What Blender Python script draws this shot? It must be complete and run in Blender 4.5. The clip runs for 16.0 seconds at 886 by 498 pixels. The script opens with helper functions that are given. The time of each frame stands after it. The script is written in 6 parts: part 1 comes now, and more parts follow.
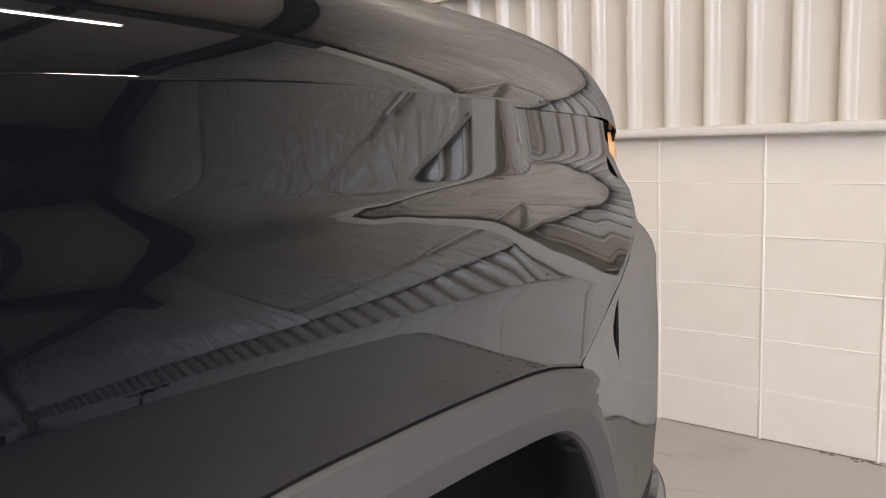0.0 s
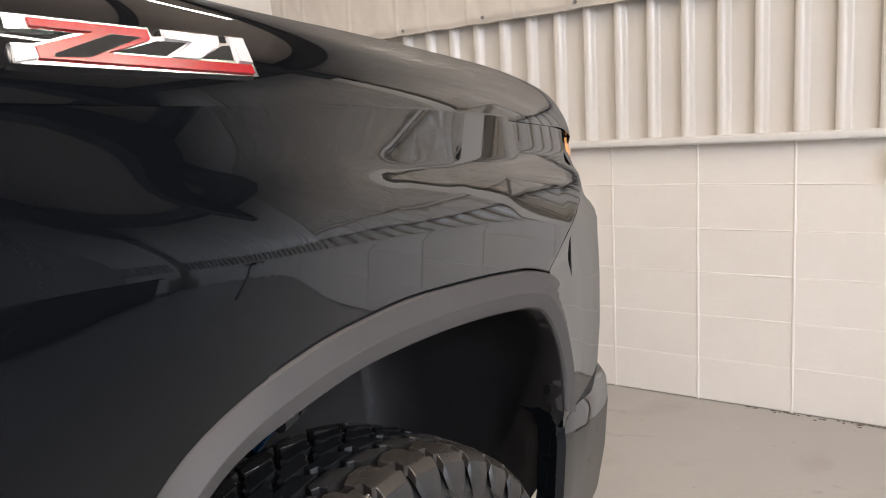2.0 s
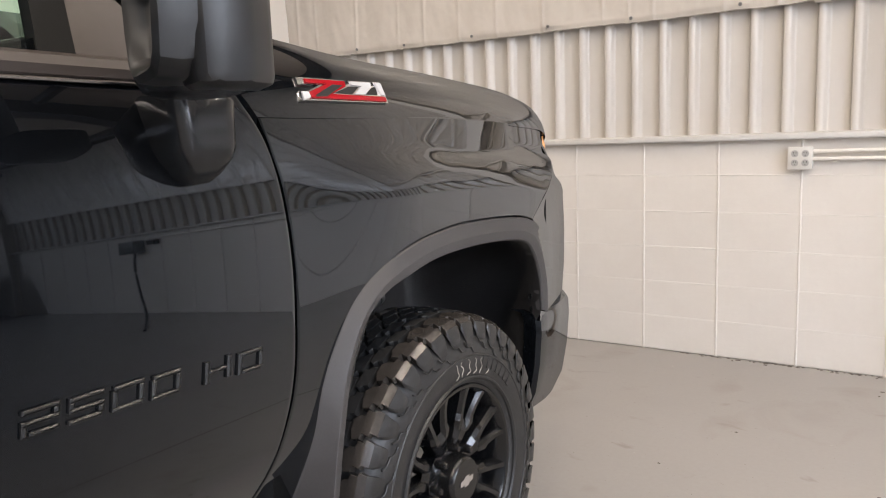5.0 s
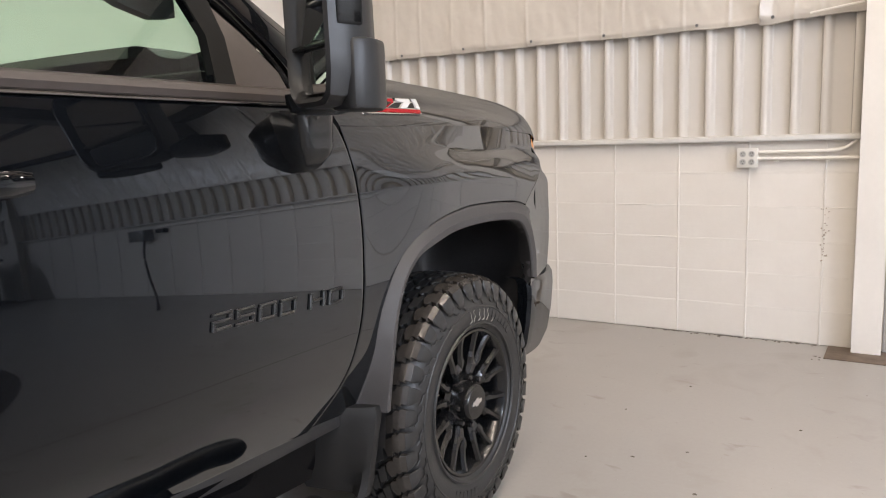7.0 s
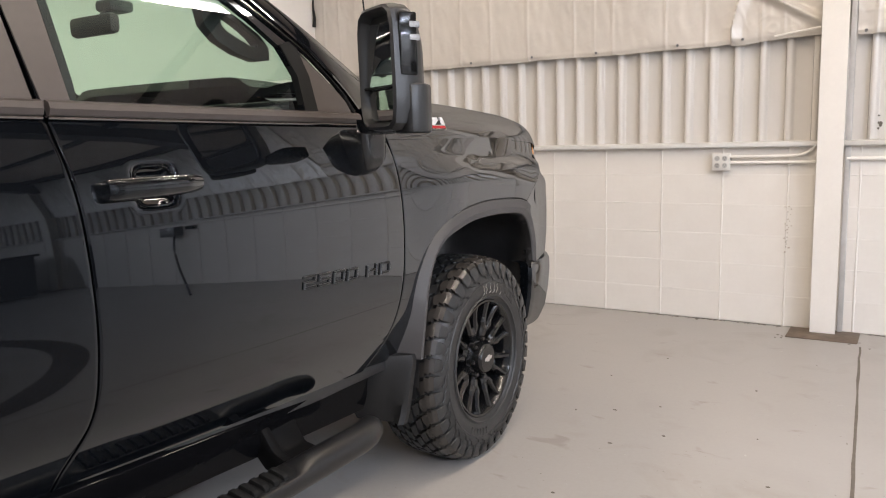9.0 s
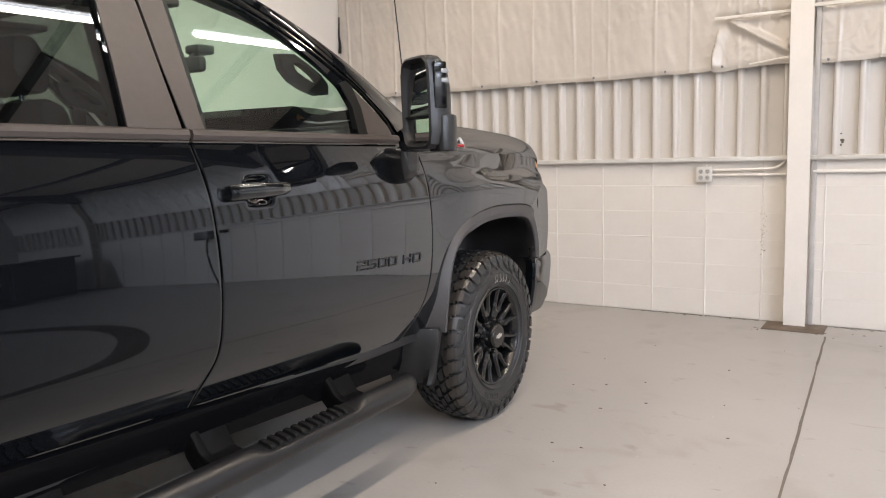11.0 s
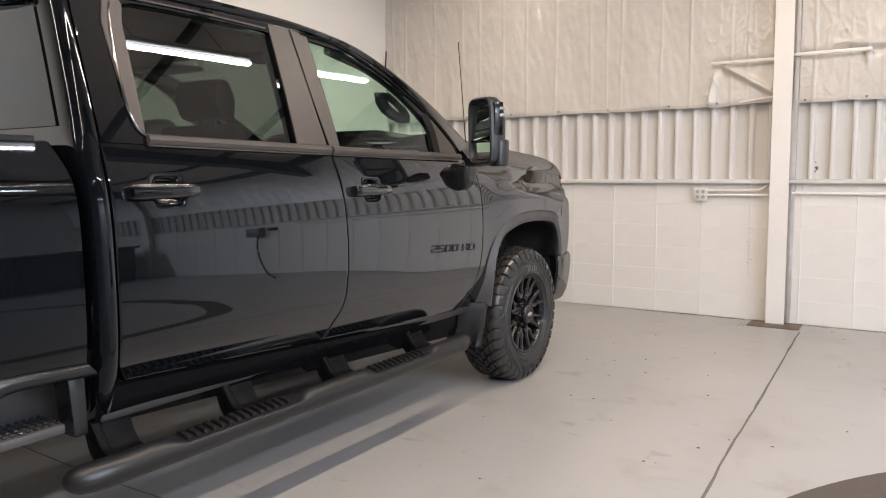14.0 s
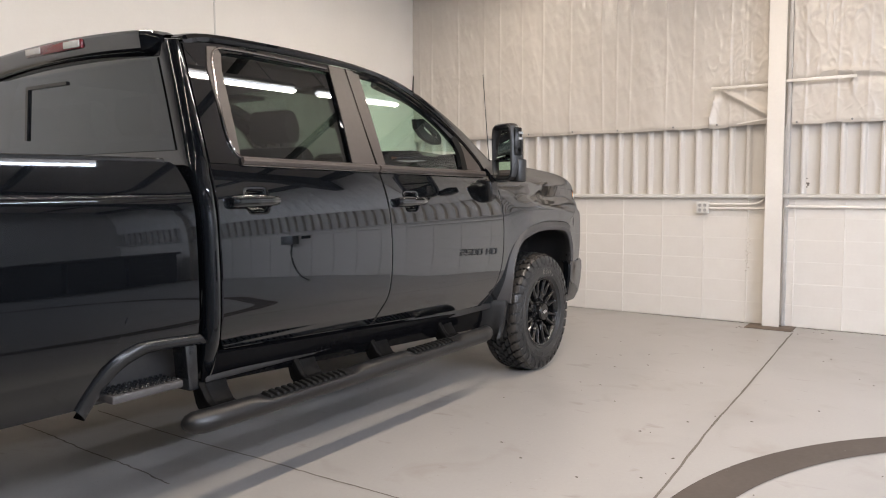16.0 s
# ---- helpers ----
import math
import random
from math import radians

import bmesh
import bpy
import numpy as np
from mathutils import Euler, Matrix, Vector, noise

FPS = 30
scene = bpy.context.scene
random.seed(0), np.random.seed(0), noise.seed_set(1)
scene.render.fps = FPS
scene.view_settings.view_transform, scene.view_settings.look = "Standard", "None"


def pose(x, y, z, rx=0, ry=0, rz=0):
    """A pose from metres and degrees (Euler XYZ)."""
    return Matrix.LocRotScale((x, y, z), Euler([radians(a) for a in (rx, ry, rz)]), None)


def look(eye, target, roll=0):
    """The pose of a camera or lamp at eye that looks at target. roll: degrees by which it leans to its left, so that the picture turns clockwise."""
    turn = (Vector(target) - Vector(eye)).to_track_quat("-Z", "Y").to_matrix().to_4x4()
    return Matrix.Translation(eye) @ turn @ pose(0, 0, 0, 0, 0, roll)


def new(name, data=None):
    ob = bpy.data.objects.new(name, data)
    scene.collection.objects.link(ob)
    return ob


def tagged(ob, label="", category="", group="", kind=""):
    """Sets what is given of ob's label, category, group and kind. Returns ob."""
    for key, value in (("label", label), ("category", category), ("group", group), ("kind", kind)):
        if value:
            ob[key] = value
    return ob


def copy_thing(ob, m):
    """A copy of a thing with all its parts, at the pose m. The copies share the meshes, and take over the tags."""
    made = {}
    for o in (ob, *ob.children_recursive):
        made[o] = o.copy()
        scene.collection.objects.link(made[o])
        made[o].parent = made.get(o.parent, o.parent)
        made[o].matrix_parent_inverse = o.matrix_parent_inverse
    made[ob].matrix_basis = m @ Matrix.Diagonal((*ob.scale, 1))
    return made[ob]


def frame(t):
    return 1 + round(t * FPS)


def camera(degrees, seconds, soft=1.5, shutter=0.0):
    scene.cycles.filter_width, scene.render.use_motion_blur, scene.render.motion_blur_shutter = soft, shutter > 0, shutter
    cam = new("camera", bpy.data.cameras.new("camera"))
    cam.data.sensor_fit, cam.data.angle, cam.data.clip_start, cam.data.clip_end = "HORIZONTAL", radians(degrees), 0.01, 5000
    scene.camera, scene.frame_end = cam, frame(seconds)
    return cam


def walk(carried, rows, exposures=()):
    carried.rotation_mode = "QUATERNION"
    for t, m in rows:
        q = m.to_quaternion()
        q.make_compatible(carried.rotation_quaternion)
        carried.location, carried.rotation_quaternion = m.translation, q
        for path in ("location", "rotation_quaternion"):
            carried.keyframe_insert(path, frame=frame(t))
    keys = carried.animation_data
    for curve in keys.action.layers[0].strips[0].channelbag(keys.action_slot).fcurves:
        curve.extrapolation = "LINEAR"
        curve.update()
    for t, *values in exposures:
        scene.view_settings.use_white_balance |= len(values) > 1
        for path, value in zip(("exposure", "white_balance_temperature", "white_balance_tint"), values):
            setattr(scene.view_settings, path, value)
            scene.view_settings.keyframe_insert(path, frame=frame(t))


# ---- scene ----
cam = camera(60.4, 16.0, soft=1.1)
PATH = [
    (0, (0.053, -0.001, 1.268), (-1.176, 1.544, 0.945), -2.8),
    (0.5, (0.139, -0.117, 1.243), (-1.08, 1.44, 0.94), -3.5),
    (1, (0.213, -0.232, 1.24), (-0.991, 1.338, 0.946), -3.3),
    (1.5, (0.263, -0.367, 1.245), (-0.919, 1.219, 0.953), -3.0),
    (2, (0.317, -0.5, 1.255), (-0.847, 1.101, 0.97), -2.9),
    (2.5, (0.363, -0.6, 1.257), (-0.785, 1.013, 0.972), -2.9),
    (3, (0.431, -0.719, 1.262), (-0.706, 0.901, 0.975), -2.9),
    (3.5, (0.494, -0.848, 1.261), (-0.632, 0.779, 0.969), -2.7),
    (4, (0.545, -0.982, 1.261), (-0.573, 0.65, 0.966), -2.5),
    (6.5, (0.851, -1.689, 1.266), (-0.207, -0.017, 0.971), -1.9),
    (7, (0.888, -1.821, 1.273), (-0.158, -0.142, 0.977), -1.9),
    (7.5, (0.948, -1.932, 1.278), (-0.094, -0.25, 0.983), -1.8),
    (8, (1.029, -2.073, 1.287), (-0.013, -0.392, 0.99), -1.8),
    (8.5, (1.102, -2.217, 1.303), (0.055, -0.539, 1.007), -1.7),
    (9, (1.151, -2.392, 1.316), (0.106, -0.712, 1.019), -1.7),
    (11.5, (1.527, -3.132, 1.329), (0.461, -1.458, 1.082), -1.7),
    (12, (1.59, -3.295, 1.328), (0.533, -1.614, 1.09), -1.4),
    (12.5, (1.656, -3.462, 1.306), (0.603, -1.777, 1.079), -1.1),
    (13, (1.697, -3.624, 1.305), (0.646, -1.937, 1.083), -0.8),
    (13.5, (1.745, -3.801, 1.297), (0.681, -2.121, 1.083), -0.5),
    (14, (1.817, -3.966, 1.299), (0.73, -2.299, 1.096), -0.4),
    (14.5, (1.877, -4.107, 1.307), (0.782, -2.446, 1.105), -0.0),
    (15, (2.004, -4.244, 1.283), (0.883, -2.598, 1.101), -0.4),
    (15.5, (2.056, -4.385, 1.281), (0.934, -2.739, 1.11), -0.4),
    (16, (2.134, -4.554, 1.296), (1.007, -2.91, 1.133), -0.3),
]
walk(cam, [(t, look(eye, target, roll)) for t, eye, target, roll in PATH], exposures=[(0, 0.10), (4, 0.05), (9, -0.02), (16, -0.09)])

# ---------------------------------------------------------------- plan, in metres
WALL_Y = 2.935          # face of the painted block wall in front of the truck
WEST_X, EAST_X = -3.41, 9.0
SOUTH_Y = -9.0
CEIL_Z = 3.86            # eaves at the block wall; the roof rises towards the south
ROOF_RISE = 0.16
WALL_TOP = 6.0
TX = -1.33              # middle line of the truck
AXLE_F, AXLE_R = 0.24, -4.13
HUB_Z, TYRE_R = 0.412, 0.418

# ---------------------------------------------------------------- light
world = bpy.data.worlds.new("world")
scene.world = world
world.use_nodes = True
world.node_tree.nodes["Background"].inputs[0].default_value = (0.9, 0.92, 1.0, 1)
world.node_tree.nodes["Background"].inputs[1].default_value = 0.05
STRIP_POWER = 74.0
# the row at x = 0.98 is mirrored in the windows; those beyond x = 2 are added fill
STRIPS_AND_FILL = [(0.98, 1.27 - 1.48 * k, 1.2) for k in range(6)] + [(-1.7, 1.1, 2.49), (-1.6, -2.5, 2.49), (-1.6, -6.4, 2.49), (4.6, -4.9, 2.49), (4.4, -1.1, 2.49), (8.0, -1.2, 2.49), (8.0, -4.0, 2.49)]
STRIP_Z = 3.58


# ---------------------------------------------------------------- materials
def material(name, colour, rough=0.5, metal=0.0, grain=0.0, grain_scale=40.0, blotch=0.0, blotch_scale=3.0, bump=0.0,
             bump_scale=60.0, coat=0.0, rough_var=0.0, random=0.0, ior=1.5, stain=None, stain_at=0.62):
    m = bpy.data.materials.new(name)
    m.use_nodes = True
    nt = m.node_tree
    b = nt.nodes["Principled BSDF"]
    b.inputs["Base Color"].default_value = (*colour, 1)
    b.inputs["Roughness"].default_value = rough
    b.inputs["Metallic"].default_value = metal
    b.inputs["IOR"].default_value = ior
    b.inputs["Coat Weight"].default_value = coat
    b.inputs["Coat Roughness"].default_value = 0.03
    co = nt.nodes.new("ShaderNodeTexCoord")

    def noise_node(scale, detail=4.0):
        n = nt.nodes.new("ShaderNodeTexNoise")
        n.inputs["Scale"].default_value = scale
        n.inputs["Detail"].default_value = detail
        nt.links.new(co.outputs["Object"], n.inputs["Vector"])
        return n

    def math_node(op, a, c):
        n = nt.nodes.new("ShaderNodeMath")
        n.operation = op
        for k, v in enumerate((a, c)):
            if isinstance(v, (int, float)):
                n.inputs[k].default_value = v
            else:
                nt.links.new(v, n.inputs[k])
        return n.outputs[0]

    value = None
    for amount, scale in ((grain, grain_scale), (blotch, blotch_scale)):
        if amount:
            n = noise_node(scale)
            v = math_node("ADD", math_node("MULTIPLY", math_node("SUBTRACT", n.outputs[0], 0.5), 2 * amount), 1.0)
            value = v if value is None else math_node("MULTIPLY", value, v)
    if random:
        info = nt.nodes.new("ShaderNodeObjectInfo")
        v = math_node("ADD", math_node("MULTIPLY", math_node("SUBTRACT", info.outputs["Random"], 0.5), 2 * random), 1.0)
        value = v if value is None else math_node("MULTIPLY", value, v)
    last = None
    if value is not None:
        mix = nt.nodes.new("ShaderNodeVectorMath")
        mix.operation = "SCALE"
        mix.inputs[0].default_value = colour
        nt.links.new(value, mix.inputs["Scale"])
        last = mix.outputs[0]
        nt.links.new(last, b.inputs["Base Color"])
    if stain:
        n = noise_node(1.3, 3.0)
        ramp = nt.nodes.new("ShaderNodeMapRange")
        ramp.inputs["From Min"].default_value = stain_at
        ramp.inputs["From Max"].default_value = stain_at + 0.32
        nt.links.new(n.outputs[0], ramp.inputs["Value"])
        mc = nt.nodes.new("ShaderNodeMix")
        mc.data_type = "RGBA"
        mc.inputs["A"].default_value = (*colour, 1)
        if last is not None:
            nt.links.new(last, mc.inputs["A"])
        mc.inputs["B"].default_value = (*stain, 1)
        nt.links.new(ramp.outputs[0], mc.inputs["Factor"])
        nt.links.new(mc.outputs["Result"], b.inputs["Base Color"])
    if rough_var:
        n = noise_node(2.3, 6.0)
        nt.links.new(math_node("ADD", math_node("MULTIPLY", math_node("SUBTRACT", n.outputs[0], 0.5), 2 * rough_var), rough),
                     b.inputs["Roughness"])
    if bump:
        n = noise_node(bump_scale, 5.0)
        bp = nt.nodes.new("ShaderNodeBump")
        bp.inputs["Strength"].default_value = 1.0
        bp.inputs["Distance"].default_value = bump
        nt.links.new(n.outputs[0], bp.inputs["Height"])
        nt.links.new(bp.outputs[0], b.inputs["Normal"])
    return m


def glass_material(name, tint):
    m = bpy.data.materials.new(name)
    m.use_nodes = True
    nt = m.node_tree
    nt.nodes.remove(nt.nodes["Principled BSDF"])
    tr = nt.nodes.new("ShaderNodeBsdfTransparent")
    tr.inputs[0].default_value = (*tint, 1)
    gl = nt.nodes.new("ShaderNodeBsdfGlossy")
    gl.inputs["Roughness"].default_value = 0.01
    gl.inputs["Color"].default_value = (0.86, 0.93, 1.0, 1)
    lw = nt.nodes.new("ShaderNodeLayerWeight")
    lw.inputs["Blend"].default_value = 0.5
    pw = nt.nodes.new("ShaderNodeMath")
    pw.operation = "POWER"
    nt.links.new(lw.outputs["Facing"], pw.inputs[0])
    pw.inputs[1].default_value = 3.2
    fr = nt.nodes.new("ShaderNodeMapRange")
    nt.links.new(pw.outputs[0], fr.inputs["Value"])
    fr.inputs["To Min"].default_value = 0.075
    fr.inputs["To Max"].default_value = 0.95
    mx = nt.nodes.new("ShaderNodeMixShader")
    nt.links.new(fr.outputs[0], mx.inputs[0])
    nt.links.new(tr.outputs[0], mx.inputs[1])
    nt.links.new(gl.outputs[0], mx.inputs[2])
    nt.links.new(mx.outputs[0], nt.nodes["Material Output"].inputs[0])
    return m


def glow_material(name, colour, strength):
    m = bpy.data.materials.new(name)
    m.use_nodes = True
    b = m.node_tree.nodes["Principled BSDF"]
    b.inputs["Base Color"].default_value = (*colour, 1)
    b.inputs["Emission Color"].default_value = (*colour, 1)
    b.inputs["Emission Strength"].default_value = strength
    return m


def clear_coat(mat, low, high, tint, rough):
    """Lays a clear coat over a material, its gloss rising towards grazing angles."""
    nt = mat.node_tree
    base = nt.nodes["Principled BSDF"]
    base.inputs["Specular IOR Level"].default_value = 0.0
    gl = nt.nodes.new("ShaderNodeBsdfGlossy")
    gl.inputs["Color"].default_value = (*tint, 1)
    gl.inputs["Roughness"].default_value = rough
    lw = nt.nodes.new("ShaderNodeLayerWeight")
    lw.inputs["Blend"].default_value = 0.5
    pw = nt.nodes.new("ShaderNodeMath")
    pw.operation = "POWER"
    nt.links.new(lw.outputs["Facing"], pw.inputs[0])
    pw.inputs[1].default_value = 2.0
    fr = nt.nodes.new("ShaderNodeMapRange")
    nt.links.new(pw.outputs[0], fr.inputs["Value"])
    fr.inputs["To Min"].default_value = low
    fr.inputs["To Max"].default_value = high
    mx = nt.nodes.new("ShaderNodeMixShader")
    cap = nt.nodes.new("ShaderNodeMath")
    cap.operation = "MINIMUM"
    nt.links.new(fr.outputs[0], cap.inputs[0])
    cap.inputs[1].default_value = 0.34
    nt.links.new(cap.outputs[0], mx.inputs[0])
    nt.links.new(base.outputs[0], mx.inputs[1])
    nt.links.new(gl.outputs[0], mx.inputs[2])
    nt.links.new(mx.outputs[0], nt.nodes["Material Output"].inputs[0])
    return mat


PAINT = clear_coat(material("gloss_black_paint", (0.0030, 0.0036, 0.0046), 0.4, grain=0.12, grain_scale=900.0), 0.008, 0.76, (0.93, 0.96, 1.0), 0.02)
SATIN = material("satin_black_trim", (0.009, 0.0100, 0.0118), 0.21, bump=0.00004, bump_scale=900, grain=0.15, grain_scale=60, rough_var=0.05)
HOUSING = material("moulded_mirror_plastic", (0.013, 0.0135, 0.0145), 0.40, bump=0.00006, bump_scale=900, grain=0.15, grain_scale=200)
PILLAR = material("matte_pillar_film", (0.062, 0.052, 0.047), 0.36, ior=1.32, bump=0.0001, bump_scale=500, grain=0.1)
FLARE = material("textured_grey_plastic", (0.050, 0.047, 0.047), 0.54, grain=0.14, grain_scale=300, bump=0.0003, bump_scale=900, blotch=0.08)
LINER = material("wheel_liner_plastic", (0.022, 0.021, 0.021), 0.45, grain=0.2, grain_scale=80, blotch=0.45, blotch_scale=7, bump=0.0006, bump_scale=200)
STEPPAINT = material("powder_coat", (0.007, 0.007, 0.0075), 0.34, bump=0.0002, bump_scale=900, grain=0.15, blotch=0.1)
GLOSSTRIM = material("piano_black_trim", (0.006, 0.006, 0.006), 0.11, grain=0.1, grain_scale=300, ior=1.36)
FLAP = material("splash_guard_plastic", (0.007, 0.007, 0.0074), 0.52, grain=0.15, grain_scale=200, bump=0.0002, bump_scale=700)
ROCKER = clear_coat(material("rocker_paint", (0.0035, 0.0035, 0.004), 0.4, grain=0.12), 0.003, 0.06, (0.95, 0.97, 1.0), 0.08)
BRACKET = material("black_bracket_paint", (0.0035, 0.0035, 0.0038), 0.5, grain=0.15, ior=1.16)
TRIMBLACK = material("black_rubber_trim", (0.008, 0.008, 0.008), 0.6, grain=0.15, ior=1.22)
RUBBER = material("tyre_rubber", (0.019, 0.0188, 0.019), 0.42, grain=0.25, grain_scale=60, blotch=0.2, blotch_scale=9, bump=0.0005, bump_scale=250)
WORN = material("worn_tread_rubber", (0.034, 0.030, 0.027), 0.24, grain=0.25, grain_scale=90, blotch=0.3, blotch_scale=25, bump=0.0003, bump_scale=300)
CHALK = material("chalk", (0.42, 0.40, 0.36), 0.9, grain=0.3, grain_scale=120)
RIM = material("black_alloy", (0.007, 0.007, 0.0075), 0.19, grain=0.15)
CHROME = material("chrome", (0.80, 0.80, 0.82), 0.2, metal=1.0, grain=0.04)
# chrome of the emblem strokes, its bright reflection put into a pale half-metal colour
SILVER = material("pale_chrome", (0.66, 0.66, 0.67), 0.22, metal=0.35, grain=0.04)
DARKCHROME = material("dark_chrome", (0.25, 0.24, 0.24), 0.16, metal=1.0, grain=0.05)
RED = material("red_enamel", (0.29, 0.002, 0.008), 0.22, coat=0.15, grain=0.05)
AMBER = material("amber_lens", (0.86, 0.37, 0.11), 0.2, coat=0.5, grain=0.12, grain_scale=90)
LENS = material("clear_lens", (0.5, 0.5, 0.5), 0.12, coat=0.5, grain=0.18, grain_scale=60)
LAMPLENS = material("smoked_lamp_lens", (0.22, 0.22, 0.225), 0.12, coat=0.5, grain=0.4, grain_scale=160)
REDLENS = material("red_lens", (0.16, 0.012, 0.02), 0.18, coat=0.5, grain=0.2, grain_scale=80)
BLUE = material("blue_anodised", (0.015, 0.09, 0.20), 0.25, metal=0.7, grain=0.1)
STEEL = material("dull_steel", (0.2, 0.2, 0.2), 0.4, metal=0.8, grain=0.2, blotch=0.2)
SEAT = material("black_upholstery", (0.018, 0.018, 0.019), 0.6, grain=0.2, grain_scale=200, bump=0.0005, bump_scale=300)
MIRROR = material("mirror_glass", (0.75, 0.76, 0.76), 0.015, metal=1.0, grain=0.01)
TINT = glass_material("tinted_glass", (0.13, 0.155, 0.14))
GREEN = glass_material("green_glass", (0.83, 0.995, 0.885))
REARGLASS = glass_material("dark_rear_glass", (0.03, 0.034, 0.04))
BLOCK = material("painted_block", (0.74, 0.70, 0.645), 0.42, grain=0.03, grain_scale=30, blotch=0.05, blotch_scale=1.5, bump=0.0007, bump_scale=70,
                 random=0.010, rough_var=0.08)
JOINT = material("painted_joint", (0.74, 0.70, 0.645), 0.5, grain=0.05, bump=0.001, bump_scale=90)
SHEET = material("painted_sheet", (0.60, 0.565, 0.52), 0.20, grain=0.02, blotch=0.05, blotch_scale=2.0, bump=0.0004, bump_scale=20, rough_var=0.06)
WHITE = material("white_panel", (0.78, 0.75, 0.70), 0.45, grain=0.02, blotch=0.04, bump=0.0004, bump_scale=30)
VINYL = material("vinyl_facing", (0.60, 0.555, 0.50), 0.20, grain=0.03, blotch=0.06, blotch_scale=4, bump=0.0006, bump_scale=24, rough_var=0.08)
# lighter copy of VINYL: stronger light on the upper wall, put into the colour
BRIGHTVINYL = material("brightened_vinyl_facing", (0.80, 0.77, 0.73), 0.24, grain=0.03, blotch=0.05, blotch_scale=4, bump=0.0012, bump_scale=16)
SILL = material("painted_steel", (0.60, 0.58, 0.55), 0.4, grain=0.06, blotch=0.1, bump=0.0004, bump_scale=60)
COLUMN = material("column_paint", (0.76, 0.72, 0.665), 0.38, grain=0.03, blotch=0.05, bump=0.0005, bump_scale=40)
FLOOR = material("painted_concrete", (0.340, 0.320, 0.297), 0.30, ior=1.25, grain=0.045, grain_scale=55, blotch=0.07, blotch_scale=1.1, bump=0.0004,
                 bump_scale=7, rough_var=0.05, stain=(0.285, 0.264, 0.242), stain_at=0.56)


def add_stains(mat, layers):
    """Lays soft stains over a material's colour: (scale, detail, from, to, colour, share, stretch along x)."""
    nt = mat.node_tree
    bs = nt.nodes["Principled BSDF"]
    for scale, detail, lo, hi, colour, share, stretch in layers:
        src = bs.inputs["Base Color"].links[0].from_socket
        co = nt.nodes.new("ShaderNodeTexCoord")
        mp = nt.nodes.new("ShaderNodeMapping")
        mp.inputs["Scale"].default_value = (1.0 / stretch, 1.0, 1.0)
        mp.inputs["Location"].default_value = (scale, 3.1 * scale, 0.0)
        n = nt.nodes.new("ShaderNodeTexNoise")
        n.inputs["Scale"].default_value = scale
        n.inputs["Detail"].default_value = detail
        n.inputs["Distortion"].default_value = 0.6
        nt.links.new(co.outputs["Object"], mp.inputs["Vector"])
        nt.links.new(mp.outputs[0], n.inputs["Vector"])
        r = nt.nodes.new("ShaderNodeMapRange")
        r.inputs["From Min"].default_value, r.inputs["From Max"].default_value = lo, hi
        r.inputs["To Max"].default_value = share
        nt.links.new(n.outputs[0], r.inputs["Value"])
        mx = nt.nodes.new("ShaderNodeMix")
        mx.data_type = "RGBA"
        nt.links.new(src, mx.inputs["A"])
        mx.inputs["B"].default_value = (*colour, 1)
        nt.links.new(r.outputs[0], mx.inputs["Factor"])
        nt.links.new(mx.outputs["Result"], bs.inputs["Base Color"])


add_stains(FLOOR, [(2.6, 5.0, 0.58, 0.75, (0.25, 0.215, 0.18), 0.5, 1.0), (0.9, 4.0, 0.55, 0.75, (0.37, 0.35, 0.33), 0.5, 1.6),
                   (9.0, 3.0, 0.66, 0.74, (0.20, 0.17, 0.14), 0.45, 2.0), (60.0, 2.0, 0.72, 0.80, (0.13, 0.11, 0.09), 0.6, 1.0), (38.0, 2.0, 0.73, 0.80, (0.46, 0.44, 0.42), 0.5, 1.0)])
add_stains(BLOCK, [(1.6, 4.0, 0.56, 0.78, (0.64, 0.585, 0.52), 0.5, 1.0), (14.0, 3.0, 0.68, 0.78, (0.60, 0.54, 0.47), 0.3, 1.0)])
add_stains(SHEET, [(1.3, 4.0, 0.55, 0.8, (0.56, 0.51, 0.45), 0.5, 0.5)])
CRACK = material("joint_filler", (0.13, 0.11, 0.09), 0.8, grain=0.3, grain_scale=25, bump=0.001)
RUST = material("rusty_plate", (0.13, 0.095, 0.068), 0.7, grain=0.4, grain_scale=30, blotch=0.5, blotch_scale=9, bump=0.001)
LUMP = material("old_paint", (0.46, 0.39, 0.32), 0.6, grain=0.3, grain_scale=60)
RING = material("floor_stripe_paint", (0.098, 0.082, 0.070), 0.5, ior=1.05, grain=0.1, grain_scale=40, blotch=0.12, rough_var=0.1)
CEILING = material("ceiling_facing", (0.66, 0.56, 0.48), 0.5, grain=0.06, blotch=0.15, bump=0.002, bump_scale=12)
RAFTER = material("dark_rafter", (0.05, 0.045, 0.042), 0.5, grain=0.15)
PLATE = material("outlet_plate", (0.66, 0.64, 0.60), 0.35, grain=0.03)
DARK = material("dark_void", (0.004, 0.004, 0.004), 0.7, grain=0.1)
SOCKET = material("socket_face", (0.40, 0.39, 0.37), 0.4, grain=0.05)
# grey with blotches: shade and staining beside the column, put into the colour
SHADESTRIP = material("blotchy_shade_grey", (0.48, 0.46, 0.44), 0.5, grain=0.1, grain_scale=20, blotch=0.35, blotch_scale=6, bump=0.0005)
GREY = material("grey_board", (0.20, 0.22, 0.25), 0.5, grain=0.1, blotch=0.1)
TUBE = glow_material("strip_diffuser", (1.0, 0.957, 0.955), 9.0)


